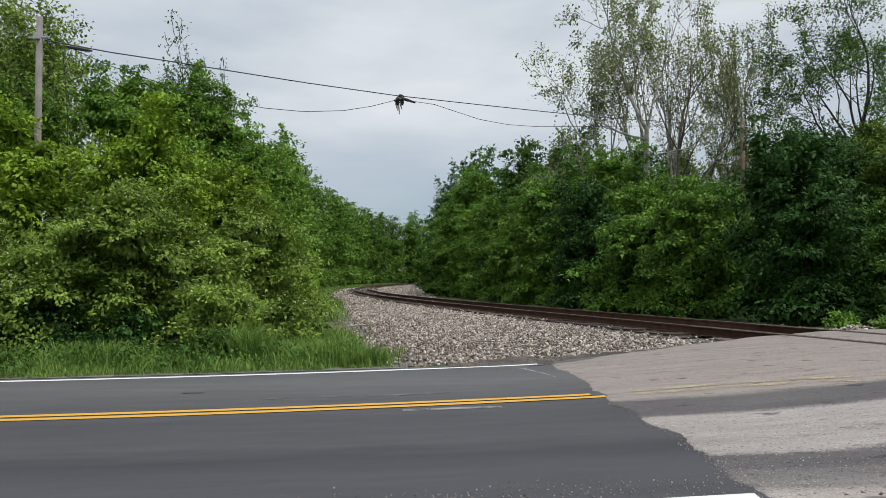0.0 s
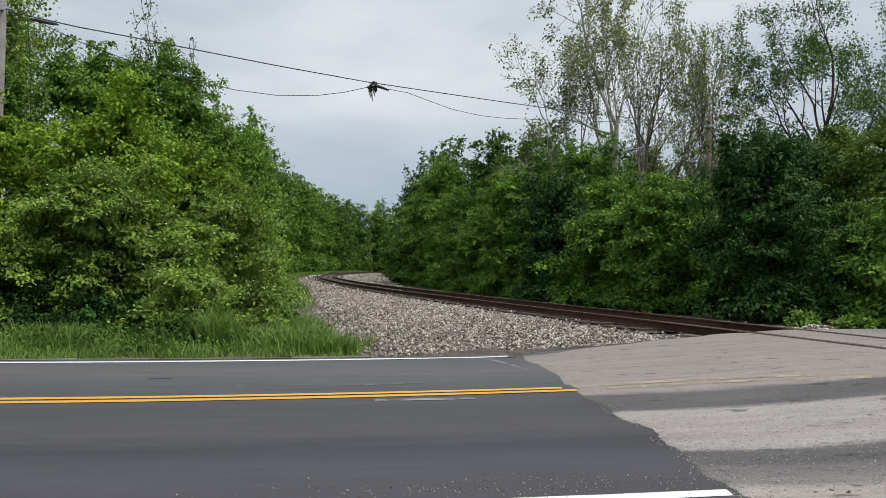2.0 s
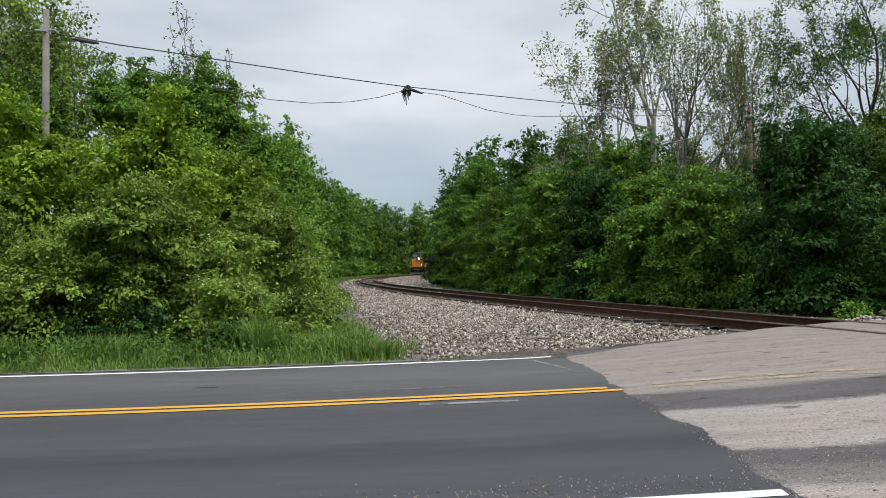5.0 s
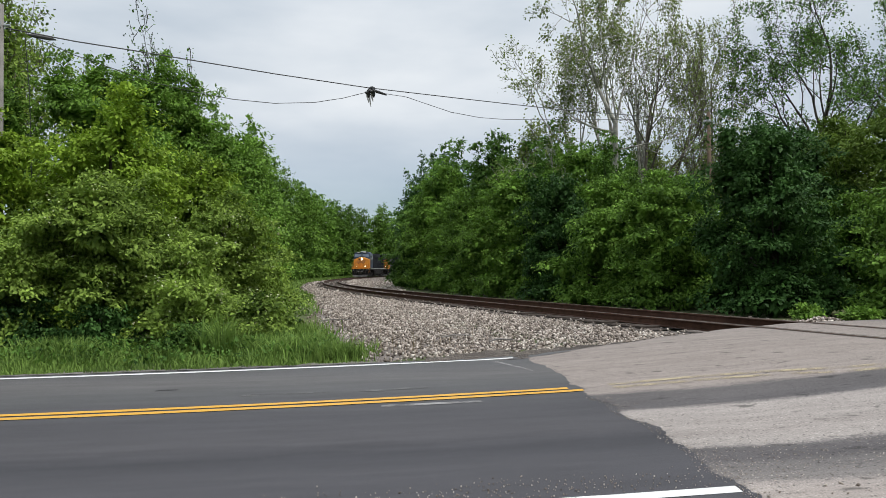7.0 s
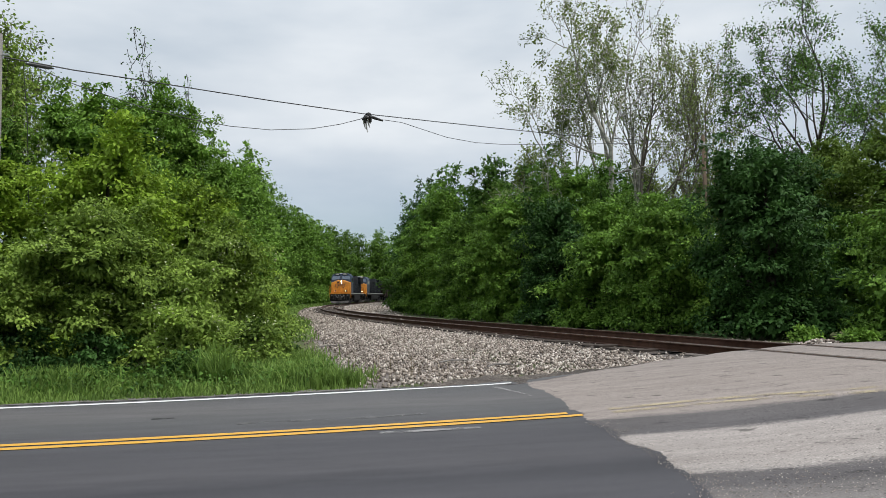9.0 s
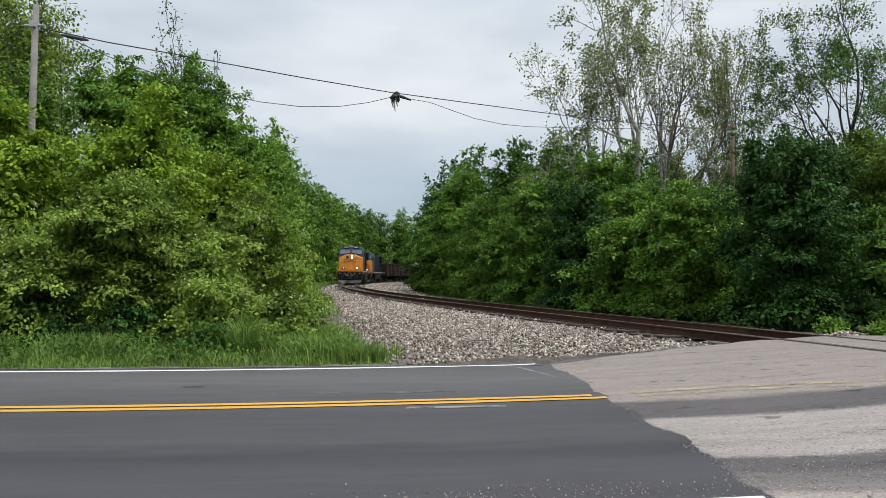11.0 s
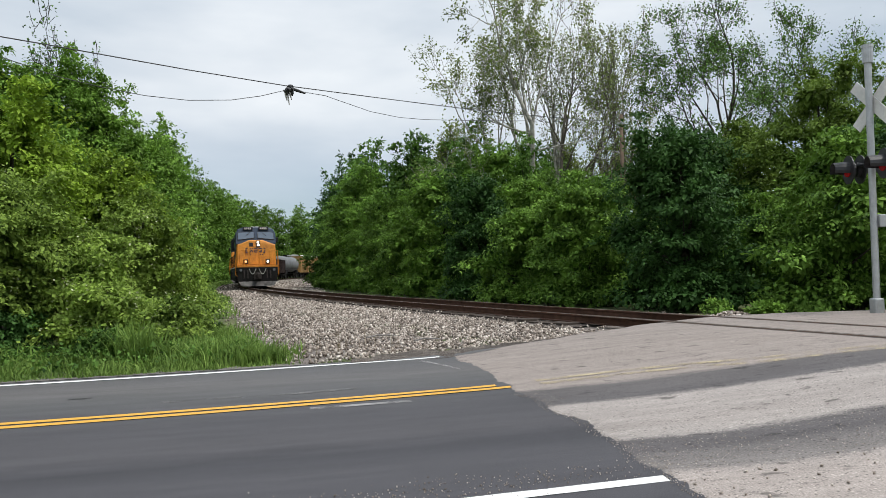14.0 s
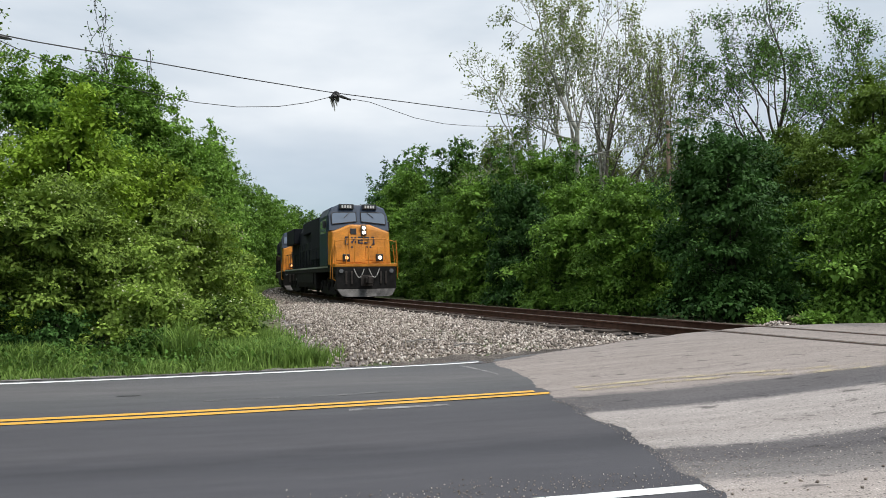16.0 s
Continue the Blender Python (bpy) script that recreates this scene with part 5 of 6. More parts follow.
def truck(parent, y, axles, half):
    bm = bmesh.new()
    for sx in (-1, 1):
        x0, x1 = sorted((sx * 0.93, sx * 1.12))
        prism(bm, [(-half, 0.42), (-half, 0.74), (-half * 0.8, 0.86), (half * 0.8, 0.86), (half, 0.74), (half, 0.42), (half * 0.8, 0.2), (half * 0.3, 0.14), (-half * 0.3, 0.14), (-half * 0.8, 0.2)], x0, x1, "x")
        for a in axles:
            box(bm, *sorted((sx * 1.1, sx * 1.2)), a - 0.17, a + 0.17, WHEEL_R - 0.17, WHEEL_R + 0.17, 0.03)
        for a in np.linspace(-half * 0.6, half * 0.6, 4):
            cyl(bm, (sx * 1.14, a, 0.55), (sx * 1.14, a, 0.84), 0.09, 8)
    box(bm, -1.0, 1.0, -0.25, 0.25, 0.4, 0.9)
    ob = part("truck", bm, M["grime"], parent)
    ob.matrix_basis = pose(0, y, 0)
    for a in axles:
        wheelset(ob, a)
    return ob


def locomotive():
    lo = empty("locomotive")
    tagged(lo, "orange-nosed dark blue diesel locomotive with lit headlights on the rails", "locomotive", "freight train")
    # frame and deck
    bm = bmesh.new()
    box(bm, -1.45, 1.45, -10.7, 10.25, 1.3, 1.62, 0.02)
    box(bm, -0.7, 0.7, -10.9, 10.6, 0.75, 1.3)
    part("underframe", bm, M["grime"], lo)
    bm = bmesh.new()
    for sx in (-1, 1):
        box(bm, *sorted((sx * 1.452, sx * 1.468)), -10.6, 8.2, 1.52, 1.6)
    part("sill_stripe", bm, M["stripe"], lo, "grey reflective stripe along the sill")
    bm = bmesh.new()
    prism(bm, [(-1.35, 0.45), (1.35, 0.45), (1.45, 0.75), (1.45, 1.28), (-1.45, 1.28), (-1.45, 0.75)], -3.4, 3.2, "y")
    part("fuel_tank", bm, M["grime"], lo)
    for y0, y1 in ((-4.2, -3.5), (3.3, 3.9)):
        bm = bmesh.new()
        box(bm, -1.4, 1.4, y0, y1, 0.4, 1.28, 0.03)
        part("equipment_box", bm, M["grime"], lo)
    bm = bmesh.new()
    box(bm, -0.6, 0.6, -9.6, 9.4, 0.25, 0.8)
    part("drawgear", bm, M["grime"], lo)
    # hood
    bm = bmesh.new()
    prism(bm, [(-1.0, 1.62), (1.0, 1.62), (1.0, 4.0), (0.75, 4.42), (0.3, 4.52), (-0.3, 4.52), (-0.75, 4.42), (-1.0, 4.0)], -9.9, 6.2, "y")
    for y0, y1, w, z0, z1 in ((-9.6, -5.6, 1.42, 3.3, 4.35), (-2.6, 1.2, 1.2, 3.7, 4.45), (2.2, 6.0, 1.42, 2.0, 4.3)):
        box(bm, -w, w, y0, y1, z0, z1, 0.06)
    for k in range(14):
        y = -9.0 + k * 0.98
        for sx in (-1, 1):
            box(bm, *sorted((sx * 1.0, sx * 1.03)), y, y + 0.85, 1.8, 3.2, 0.01)
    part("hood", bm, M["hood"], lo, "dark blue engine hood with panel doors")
    for k in range(5):
        bm = bmesh.new()
        cyl(bm, (0, -9 + k * 0.85, 4.5), (0, -9 + k * 0.85, 4.62), 0.38, 14)
        part("roof_fan", bm, M["grime"], lo)
    bm = bmesh.new()
    box(bm, -0.35, 0.35, 0.5, 1.6, 4.5, 4.7, 0.04)
    part("exhaust_stack", bm, M["grime"], lo)
    bm = bmesh.new()
    box(bm, -0.4, 0.4, 6.6, 7.6, 4.6, 4.76, 0.05)
    part("air_conditioner", bm, M["offwhite"], lo, "pale roof air conditioner")
    # cab, its front leaning back over the nose
    bm = bmesh.new()
    prof = [(-1.52, 1.62), (1.52, 1.62), (1.52, 4.12), (1.36, 4.5), (0.95, 4.66), (-0.95, 4.66), (-1.36, 4.5), (-1.52, 4.12)]
    prism(bm, prof, 6.1, 8.55, "y")
    # wedge of the windscreen
    a = [bm.verts.new((x, 8.55, z)) for x, z in ((-1.52, 3.35), (1.52, 3.35), (1.52, 4.12), (1.36, 4.5), (0.95, 4.66), (-0.95, 4.66), (-1.36, 4.5), (-1.52, 4.12))]
    b = [bm.verts.new((x, y, z)) for x, y, z in ((-1.5, 9.05, 3.35), (1.5, 9.05, 3.35), (1.48, 8.79, 4.06), (1.32, 8.66, 4.44), (0.92, 8.6, 4.6), (-0.92, 8.6, 4.6), (-1.32, 8.66, 4.44), (-1.48, 8.79, 4.06))]
    for i in range(8):
        bm.faces.new((a[i], a[(i + 1) % 8], b[(i + 1) % 8], b[i]))
    bm.faces.new(b)
    cab = part("cab", bm, M["blue"], lo, "dark blue cab")

    def face_y(z):
        return 9.05 - (z - 3.35) * 0.36
    for sx in (-1, 1):
        bm = bmesh.new()
        q = [(sx * 0.12, 3.80), (sx * 1.36, 3.66), (sx * 1.36, 4.16), (sx * 1.24, 4.26), (sx * 0.12, 4.28)]
        f0 = [bm.verts.new((x, face_y(z) + 0.015, z)) for x, z in q]
        f1 = [bm.verts.new((x, face_y(z) + 0.045, z)) for x, z in q]
        bm.faces.new(f1), bm.faces.new(f0)
        for i in range(5):
            bm.faces.new((f0[i], f0[(i + 1) % 5], f1[(i + 1) % 5], f1[i]))
        pane = part("windscreen", bm, M["cab_glass"], cab, "grey reflecting windscreen pane")
        bm = bmesh.new()
        for i in range(5):
            p, r = q[i], q[(i + 1) % 5]
            cyl(bm, (p[0], face_y(p[1]) + 0.04, p[1]), (r[0], face_y(r[1]) + 0.04, r[1]), 0.022, 6)
        part("windscreen_frame", bm, M["black"], cab)
        bm = bmesh.new()
        tube(bm, [(sx * 0.45, face_y(4.25) + 0.07, 4.25), (sx * 0.75, face_y(3.95) + 0.07, 3.98)], 0.014, 5)
        part("wiper", bm, M["black"], cab)
        bm = bmesh.new()
        box(bm, *sorted((sx * 0.22, sx * 0.95)), 8.45, 8.78, 4.42, 4.68, 0.02)
        part("number_board", bm, M["black"], cab, "black number board with white marks")
        bm = bmesh.new()
        for k in range(4):
            x = sx * 0.585 - 0.24 + k * 0.135
            box(bm, x, x + 0.09, 8.775, 8.79, 4.48, 4.62)
        part("board_marks", bm, M["offwhite"], cab, "white marks on the number board")
        bm = bmesh.new()
        for y0, y1 in ((6.5, 7.3), (7.42, 8.3)):
            box(bm, *sorted((sx * 1.515, sx * 1.54)), y0, y1, 3.25, 3.95, 0.01)
        part("side_window", bm, M["cab_glass"], cab)
        bm = bmesh.new()
        box(bm, *sorted((sx * 1.56, sx * 1.72)), 8.3, 8.36, 3.5, 3.85, 0.015)
        cyl(bm, (sx * 1.5, 8.33, 3.7), (sx * 1.6, 8.33, 3.7), 0.02, 6)
        part("mirror", bm, M["black"], cab)
    # nose
    bm = bmesh.new()
    outline = [(-1.5, 1.66), (1.5, 1.66), (1.5, 3.3), (0.5, 3.68), (-0.5, 3.68), (-1.5, 3.3)]
    r = [bm.verts.new((x, 8.5, z)) for x, z in outline]
    f = [bm.verts.new((x * (0.98 if z < 2 else 0.95), 9.62 if z < 2 else 9.4 - (z - 3.3) * 0.4, z - (0.06 if z > 3 else 0))) for x, z in outline]
    for i in range(6):
        bm.faces.new((r[i], r[(i + 1) % 6], f[(i + 1) % 6], f[i]))
    bm.faces.new(f)
    bmesh.ops.bevel(bm, geom=[e for e in bm.edges if all(v in f for v in e.verts)], offset=0.07, segments=3, affect="EDGES", profile=0.5)
    nose = part("nose", bm, M["gold"], lo, "orange-yellow painted nose")
    fy = lambda z: 9.62 - (z - 1.66) * 0.135

    def plate(name, x0, x1, z0, z1, d, mat, label="", bevel=0.015):
        bm = bmesh.new()
        box(bm, x0, x1, -0.05, d, z0, z1, bevel)
        for v in bm.verts:
            v.co.y += fy(v.co.z)
        return part(name, bm, mat, nose, label)
    plate("nose_door", 0.02, 0.62, 1.75, 3.2, 0.02, M["gold"])
    plate("door_window", 0.23, 0.53, 3.12, 3.42, 0.035, M["black"], "small dark window in the nose door")
    plate("headlight_housing", -0.27, 0.0, 3.08, 3.58, 0.06, M["black"], "black headlight housing")
    for z in (3.22, 3.45):
        bm = bmesh.new()
        cyl(bm, (-0.135, fy(z) + 0.03, z), (-0.135, fy(z) + 0.085, z), 0.08, 18)
        part("headlight", bm, M["lamp_on"], nose, "lit round headlight")
    # the railway's mark, as plain bars
    for x0, x1, z0, z1 in ((-0.66, -0.6, 2.62, 3.02), (-0.66, -0.52, 2.62, 2.67), (-0.66, -0.52, 2.97, 3.02), (0.74, 0.8, 2.62, 3.02), (0.66, 0.8, 2.62, 2.67), (0.66, 0.8, 2.97, 3.02),
                           (-0.40, -0.33, 2.68, 3.0), (-0.33, -0.16, 2.68, 2.75), (-0.33, -0.16, 2.93, 3.0), (-0.08, 0.16, 2.66, 2.73), (-0.08, 0.16, 2.81, 2.87), (-0.08, 0.16, 2.95, 3.02), (-0.08, -0.01, 2.84, 3.0), (0.09, 0.16, 2.7, 2.84),
                           (0.26, 0.34, 2.68, 2.8), (0.33, 0.43, 2.78, 2.9), (0.42, 0.5, 2.88, 3.0), (0.26, 0.34, 2.88, 3.0), (0.42, 0.5, 2.68, 2.8)):
        plate("mark", x0, x1, z0, z1, 0.032, M["blue"], bevel=0.004)
    for x in (-0.5, -0.35, 0.42):
        plate("step_hole", x, x + 0.1, 2.46, 2.54, 0.03, M["black"], bevel=0.004)
    for x0 in (-1.2, -0.62, 0.85):
        plate("panel", x0, x0 + 0.42, 1.85, 2.55, 0.02, M["gold"])
    for sx in (-1, 1):
        bm = bmesh.new()
        x = sx * 0.82
        box(bm, x - 0.17, x + 0.17, 9.72, 9.94, 1.78, 2.14, 0.03)
        part("ditch_light_box", bm, M["black"], lo)
        bm = bmesh.new()
        cyl(bm, (x, 9.93, 1.97), (x, 9.975, 1.97), 0.085, 18)
        part("ditch_light", bm, M["lamp_dim"] if sx < 0 else M["lamp_low"], lo, "lit ditch light beside the nose" if sx < 0 else "dimmed orange ditch light beside the nose")
    # front platform, rails and steps
    bm = bmesh.new()
    box(bm, -1.5, 1.5, 9.55, 10.62, 1.52, 1.66, 0.02)
    part("front_platform", bm, M["gold"], lo, "yellow edged front platform")
    bm = bmesh.new()
    tube(bm, [(-1.5, 10.5, 2.72), (-0.9, 10.5, 2.85), (0.9, 10.5, 2.85), (1.5, 10.5, 2.72)], 0.022, 6)
    for x in (-1.5, -0.95, -0.12, 0.55, 0.95, 1.5):
        tube(bm, [(x, 10.5, 1.6), (x, 10.5, 2.8)], 0.02, 6)
    for sx in (-1, 1):
        tube(bm, [(sx * 1.5, 10.5, 2.72), (sx * 1.56, 10.45, 2.1), (sx * 1.6, 10.4, 1.5), (sx * 1.58, 10.4, 0.95), (sx * 1.42, 10.42, 0.85)], 0.02, 6)
        tube(bm, [(sx * 1.5, 9.8, 2.6), (sx * 1.58, 9.8, 2.0), (sx * 1.6, 9.8, 0.95)], 0.02, 6)
    part("handrail", bm, M["gold"], lo, "thin orange-yellow front handrails")
    for sx in (-1, 1):
        bm = bmesh.new()
        tube(bm, [(sx * 1.42, -10.3, 2.65), (sx * 1.42, 5.9, 2.65)], 0.018, 5)
        for k in range(13):
            y = -10.2 + k * 1.33
            tube(bm, [(sx * 1.42, y, 1.6), (sx * 1.42, y, 2.65)], 0.015, 5)
        part("side_handrail", bm, M["hood"], lo)
    bm = bmesh.new()
    box(bm, -1.46, 1.46, 10.3, 10.62, 0.45, 1.52, 0.03)
    part("pilot", bm, M["grime"], lo, "sooty black pilot")
    for sx in (-1, 1):
        for z in (0.5, 0.85, 1.2):
            bm = bmesh.new()
            box(bm, *sorted((sx * 1.02, sx * 1.5)), 9.5, 10.28, z, z + 0.05)
            part("step", bm, M["grime"], lo)
    bm = bmesh.new()
    prism(bm, [(-1.2, 0.14), (-0.95, 0.1), (0.95, 0.1), (1.2, 0.14), (1.42, 0.46), (-1.42, 0.46)], 10.35, 10.62, "y")
    for v in bm.verts:
        if v.co.y > 10.5:
            v.co.y += 0.28 * (1 - abs(v.co.x) / 1.4) + (0.1 if v.co.z < 0.3 else 0)
    part("plough", bm, M["plow"], lo, "scuffed grey snow plough")
    bm = bmesh.new()
    box(bm, -0.14, 0.14, 10.6, 11.1, 0.72, 1.02, 0.04)
    box(bm, -0.2, 0.06, 11.05, 11.25, 0.68, 1.06, 0.05)
    box(bm, -0.3, 0.3, 10.6, 10.7, 0.6, 1.12, 0.02)
    part("coupler", bm, M["wheel"], lo)
    for x0, x1 in ((-0.62, -0.1), (0.12, 0.62)):
        bm = bmesh.new()
        pts = [(x0 + (x1 - x0) * k / 8, 10.68 + 0.06 * math.sin(k * 0.39), 1.42 - 0.42 * math.sin(math.pi * k / 8)) for k in range(9)]
        tube(bm, pts, 0.026, 6)
        part("hose", bm, M["hose"], lo, "pale looping brake hose")
    for x in (-1.22, 1.22):
        bm = bmesh.new()
        cyl(bm, (x, 10.6, 1.32), (x, 10.68, 1.32), 0.1, 12)
        part("marker_lamp", bm, M["tank"], lo, "unlit round marker lamp")
    # brackets and dents on the pilot
    for x in (-0.95, -0.7, 0.72, 0.98):
        bm = bmesh.new()
        box(bm, x - 0.05, x + 0.05, 10.6, 10.66, 0.7, 1.3, 0.01)
        part("bracket", bm, M["wheel"], lo)
    # rear coupler
    bm = bmesh.new()
    box(bm, -0.14, 0.14, -11.2, -10.8, 0.72, 1.02, 0.03)
    part("coupler", bm, M["wheel"], lo)
    for y in (-6.9, 6.6):
        truck(lo, y, (-2.1, 0.0, 2.1), 2.75)
    return lo


def car_base(car, half, pivot):
    bm = bmesh.new()
    box(bm, -0.3, 0.3, -half - 0.45, half + 0.45, 0.75, 1.05)
    for sy in (-1, 1):
        box(bm, -1.3, 1.3, *sorted((sy * half, sy * (half - 0.25))), 0.8, 1.15)
    part("underframe", bm, M["grime"], car)
    for y in (-pivot, pivot):
        truck(car, y, (-0.88, 0.88), 1.25)


def gondola(label):
    car = empty("gondola_car")
    tagged(car, label, "freight car", "freight train")
    half = 8.3
    bm = bmesh.new()
    for sx in (-1, 1):
        box(bm, *sorted((sx * 1.38, sx * 1.46)), -half, half, 1.05, 3.25)
        box(bm, *sorted((sx * 1.36, sx * 1.56)), -half, half, 3.2, 3.34, 0.02)
    for sy in (-1, 1):
        box(bm, -1.46, 1.46, *sorted((sy * half, sy * (half - 0.1))), 1.05, 3.25)
    box(bm, -1.4, 1.4, -half, half, 1.05, 1.2)
    body = part("body", bm, M["rust"], car, "rusty brown open-topped body")
    bm0 = bmesh.new()
    box(bm0, -0.06, 0.06, -0.07, 0.07, 1.05, 3.2)
    rib = bpy.data.meshes.new("rib")
    bm0.to_mesh(rib)
    bm0.free()
    rib.materials.append(M["rust"])
    for sx in (-1, 1):
        for k in range(11):
            ob = attach("rib", rib, body)
            ob.matrix_basis = pose(sx * 1.51, -half + 0.3 + k * (2 * half - 0.6) / 10, 0)
    for sy in (-1, 1):
        for x in (-0.9, 0, 0.9):
            ob = attach("rib", rib, body)
            ob.matrix_basis = pose(x, sy * (half + 0.05), 0)
    car_base(car, half, 6.3)
    return car


def tank_car():
    car = empty("tank_car")
    tagged(car, "dull grey tank car with a black underframe", "freight car", "freight train")
    half = 8.0
    bm = bmesh.new()
    ys = [-7.9, -7.75, -7.4, -6.9, 6.9, 7.4, 7.75, 7.9]
    rs = [0.35, 0.95, 1.35, 1.48, 1.48, 1.35, 0.95, 0.35]
    tube(bm, [(0, y, 2.65) for y in ys], rs, 28)
    barrel = part("barrel", bm, M["tank"], car, "dull grey cylindrical tank", True)
    bm = bmesh.new()
    cyl(bm, (0, 0, 4.0), (0, 0, 4.45), 0.4, 16)
    box(bm, -0.9, 0.9, -1.2, 1.2, 4.1, 4.16)
    part("dome", bm, M["grime"], car)
    bm = bmesh.new()
    for sx in (-1, 1):
        tube(bm, [(sx * 0.9, -1.2, 4.9), (sx * 0.9, 1.2, 4.9)], 0.025, 5)
        tube(bm, [(sx * 1.5, -7.9, 1.9), (sx * 1.5, 7.9, 1.9)], 0.025, 5)
        for y in (-1.2, 1.2):
            tube(bm, [(sx * 0.9, y, 4.1), (sx * 0.9, y, 4.9)], 0.025, 5)
    part("handrail", bm, M["grime"], car)
    bm = bmesh.new()
    for sy in (-1, 1):
        box(bm, -1.3, 1.3, *sorted((sy * 5.2, sy * 7.0)), 1.0, 1.55)
        box(bm, -1.5, 1.5, *sorted((sy * 7.7, sy * 8.3)), 1.05, 1.15)
    part("saddle", bm, M["grime"], car)
    car_base(car, half, 6.1)
    return car


def boxcar():
    car = empty("boxcar")
    tagged(car, "faded yellow boxcar with an off-white roof", "freight car", "freight train")
    half = 8.2
    bm = bmesh.new()
    box(bm, -1.5, 1.5, -half, half, 1.05, 4.35, 0.03)
    body = part("body", bm, M["boxcar"], car, "faded yellow ribbed body")
    bm = bmesh.new()
    prism(bm, [(-1.55, 4.35), (1.55, 4.35), (1.5, 4.5), (0, 4.72), (-1.5, 4.5)], -half - 0.05, half + 0.05, "y")
    part("roof", bm, M["offwhite"], car, "off-white roof")
    bm0 = bmesh.new()
    box(bm0, -0.04, 0.04, -0.06, 0.06, 1.1, 4.3)
    rib = bpy.data.meshes.new("rib")
    bm0.to_mesh(rib)
    bm0.free()
    rib.materials.append(M["boxcar"])
    for sx in (-1, 1):
        for k in range(15):
            ob = attach("rib", rib, body)
            ob.matrix_basis = pose(sx * 1.53, -half + 0.2 + k * (2 * half - 0.4) / 14, 0)
        bm = bmesh.new()
        box(bm, *sorted((sx * 1.5, sx * 1.6)), -1.6, 1.6, 1.1, 4.2, 0.02)
        part("door", bm, M["boxcar"], body)
    car_base(car, half, 6.0)
    return car


def build_train():
    """Vehicles in order from the front, each with how far its two pivots lie behind the train's front."""
    lead = locomotive()
    n_lead = len(AXLES)
    second = copy_thing(lead, Matrix.Identity(4))
    for o in second.children_recursive:
        if o.name.split(".")[0] == "wheelset":
            src = [a for a in AXLES[:n_lead] if abs(a[0].matrix_basis.translation.y - o.matrix_basis.translation.y) < 0.01][0]
            AXLES.append((o, src[1], src[2]))
    at = 11.2
    VEHICLES.append((lead, at, 6.6, 6.9))
    at += 22.4
    VEHICLES.append((second, at, 6.6, 6.9))
    at += 11.2
    for make, half, piv in ((lambda: gondola("rusty brown empty gondola car behind the locomotives"), 8.8, 6.3), (lambda: gondola("rusty brown gondola car with side ribs"), 8.8, 6.3), (tank_car, 8.5, 6.1), (boxcar, 8.7, 6.0),
                            (boxcar, 8.7, 6.0)):
        car = make()
        at += half
        VEHICLES.append((car, at, piv, piv))
        at += half


build_train()


def vehicle_pose(back, fwd, aft, t):
    """A vehicle's pose on the curve, by the places of its two trucks."""
    s = S_END + SPEED * (16.0 - t) + back
    xa, ya, _ = track_at(s - fwd)
    xb, yb, _ = track_at(s + aft)
    d = Vector((xa - xb, ya - yb, 0)).normalized()
    f = aft / (fwd + aft)
    x, y = xb + (xa - xb) * f, yb + (ya - yb) * f
    return pose(x, y, RAIL_Z + 0.001, 0, 0, math.degrees(math.atan2(-d.x, d.y)))

# ---- poles, cables, signal ----
def cable(name, pts, r, mat, label, parent=None):
    bm = bmesh.new()
    tube(bm, pts, r, 5)
    if parent:
        return part(name, bm, mat, parent, label)
    ob = part(name, bm, mat, None)
    return tagged(ob, label, "cable")


def sag(a, b, drop, n=24):
    a, b = Vector(a), Vector(b)
    return [tuple(a.lerp(b, k / n) - Vector((0, 0, drop * 4 * (k / n) * (1 - k / n)))) for k in range(n + 1)]


POLE_L, POLE_R, BUNDLE = (-9.7, 18.4), (16.9, 42.2), (-1.3, 26.0, 7.72)


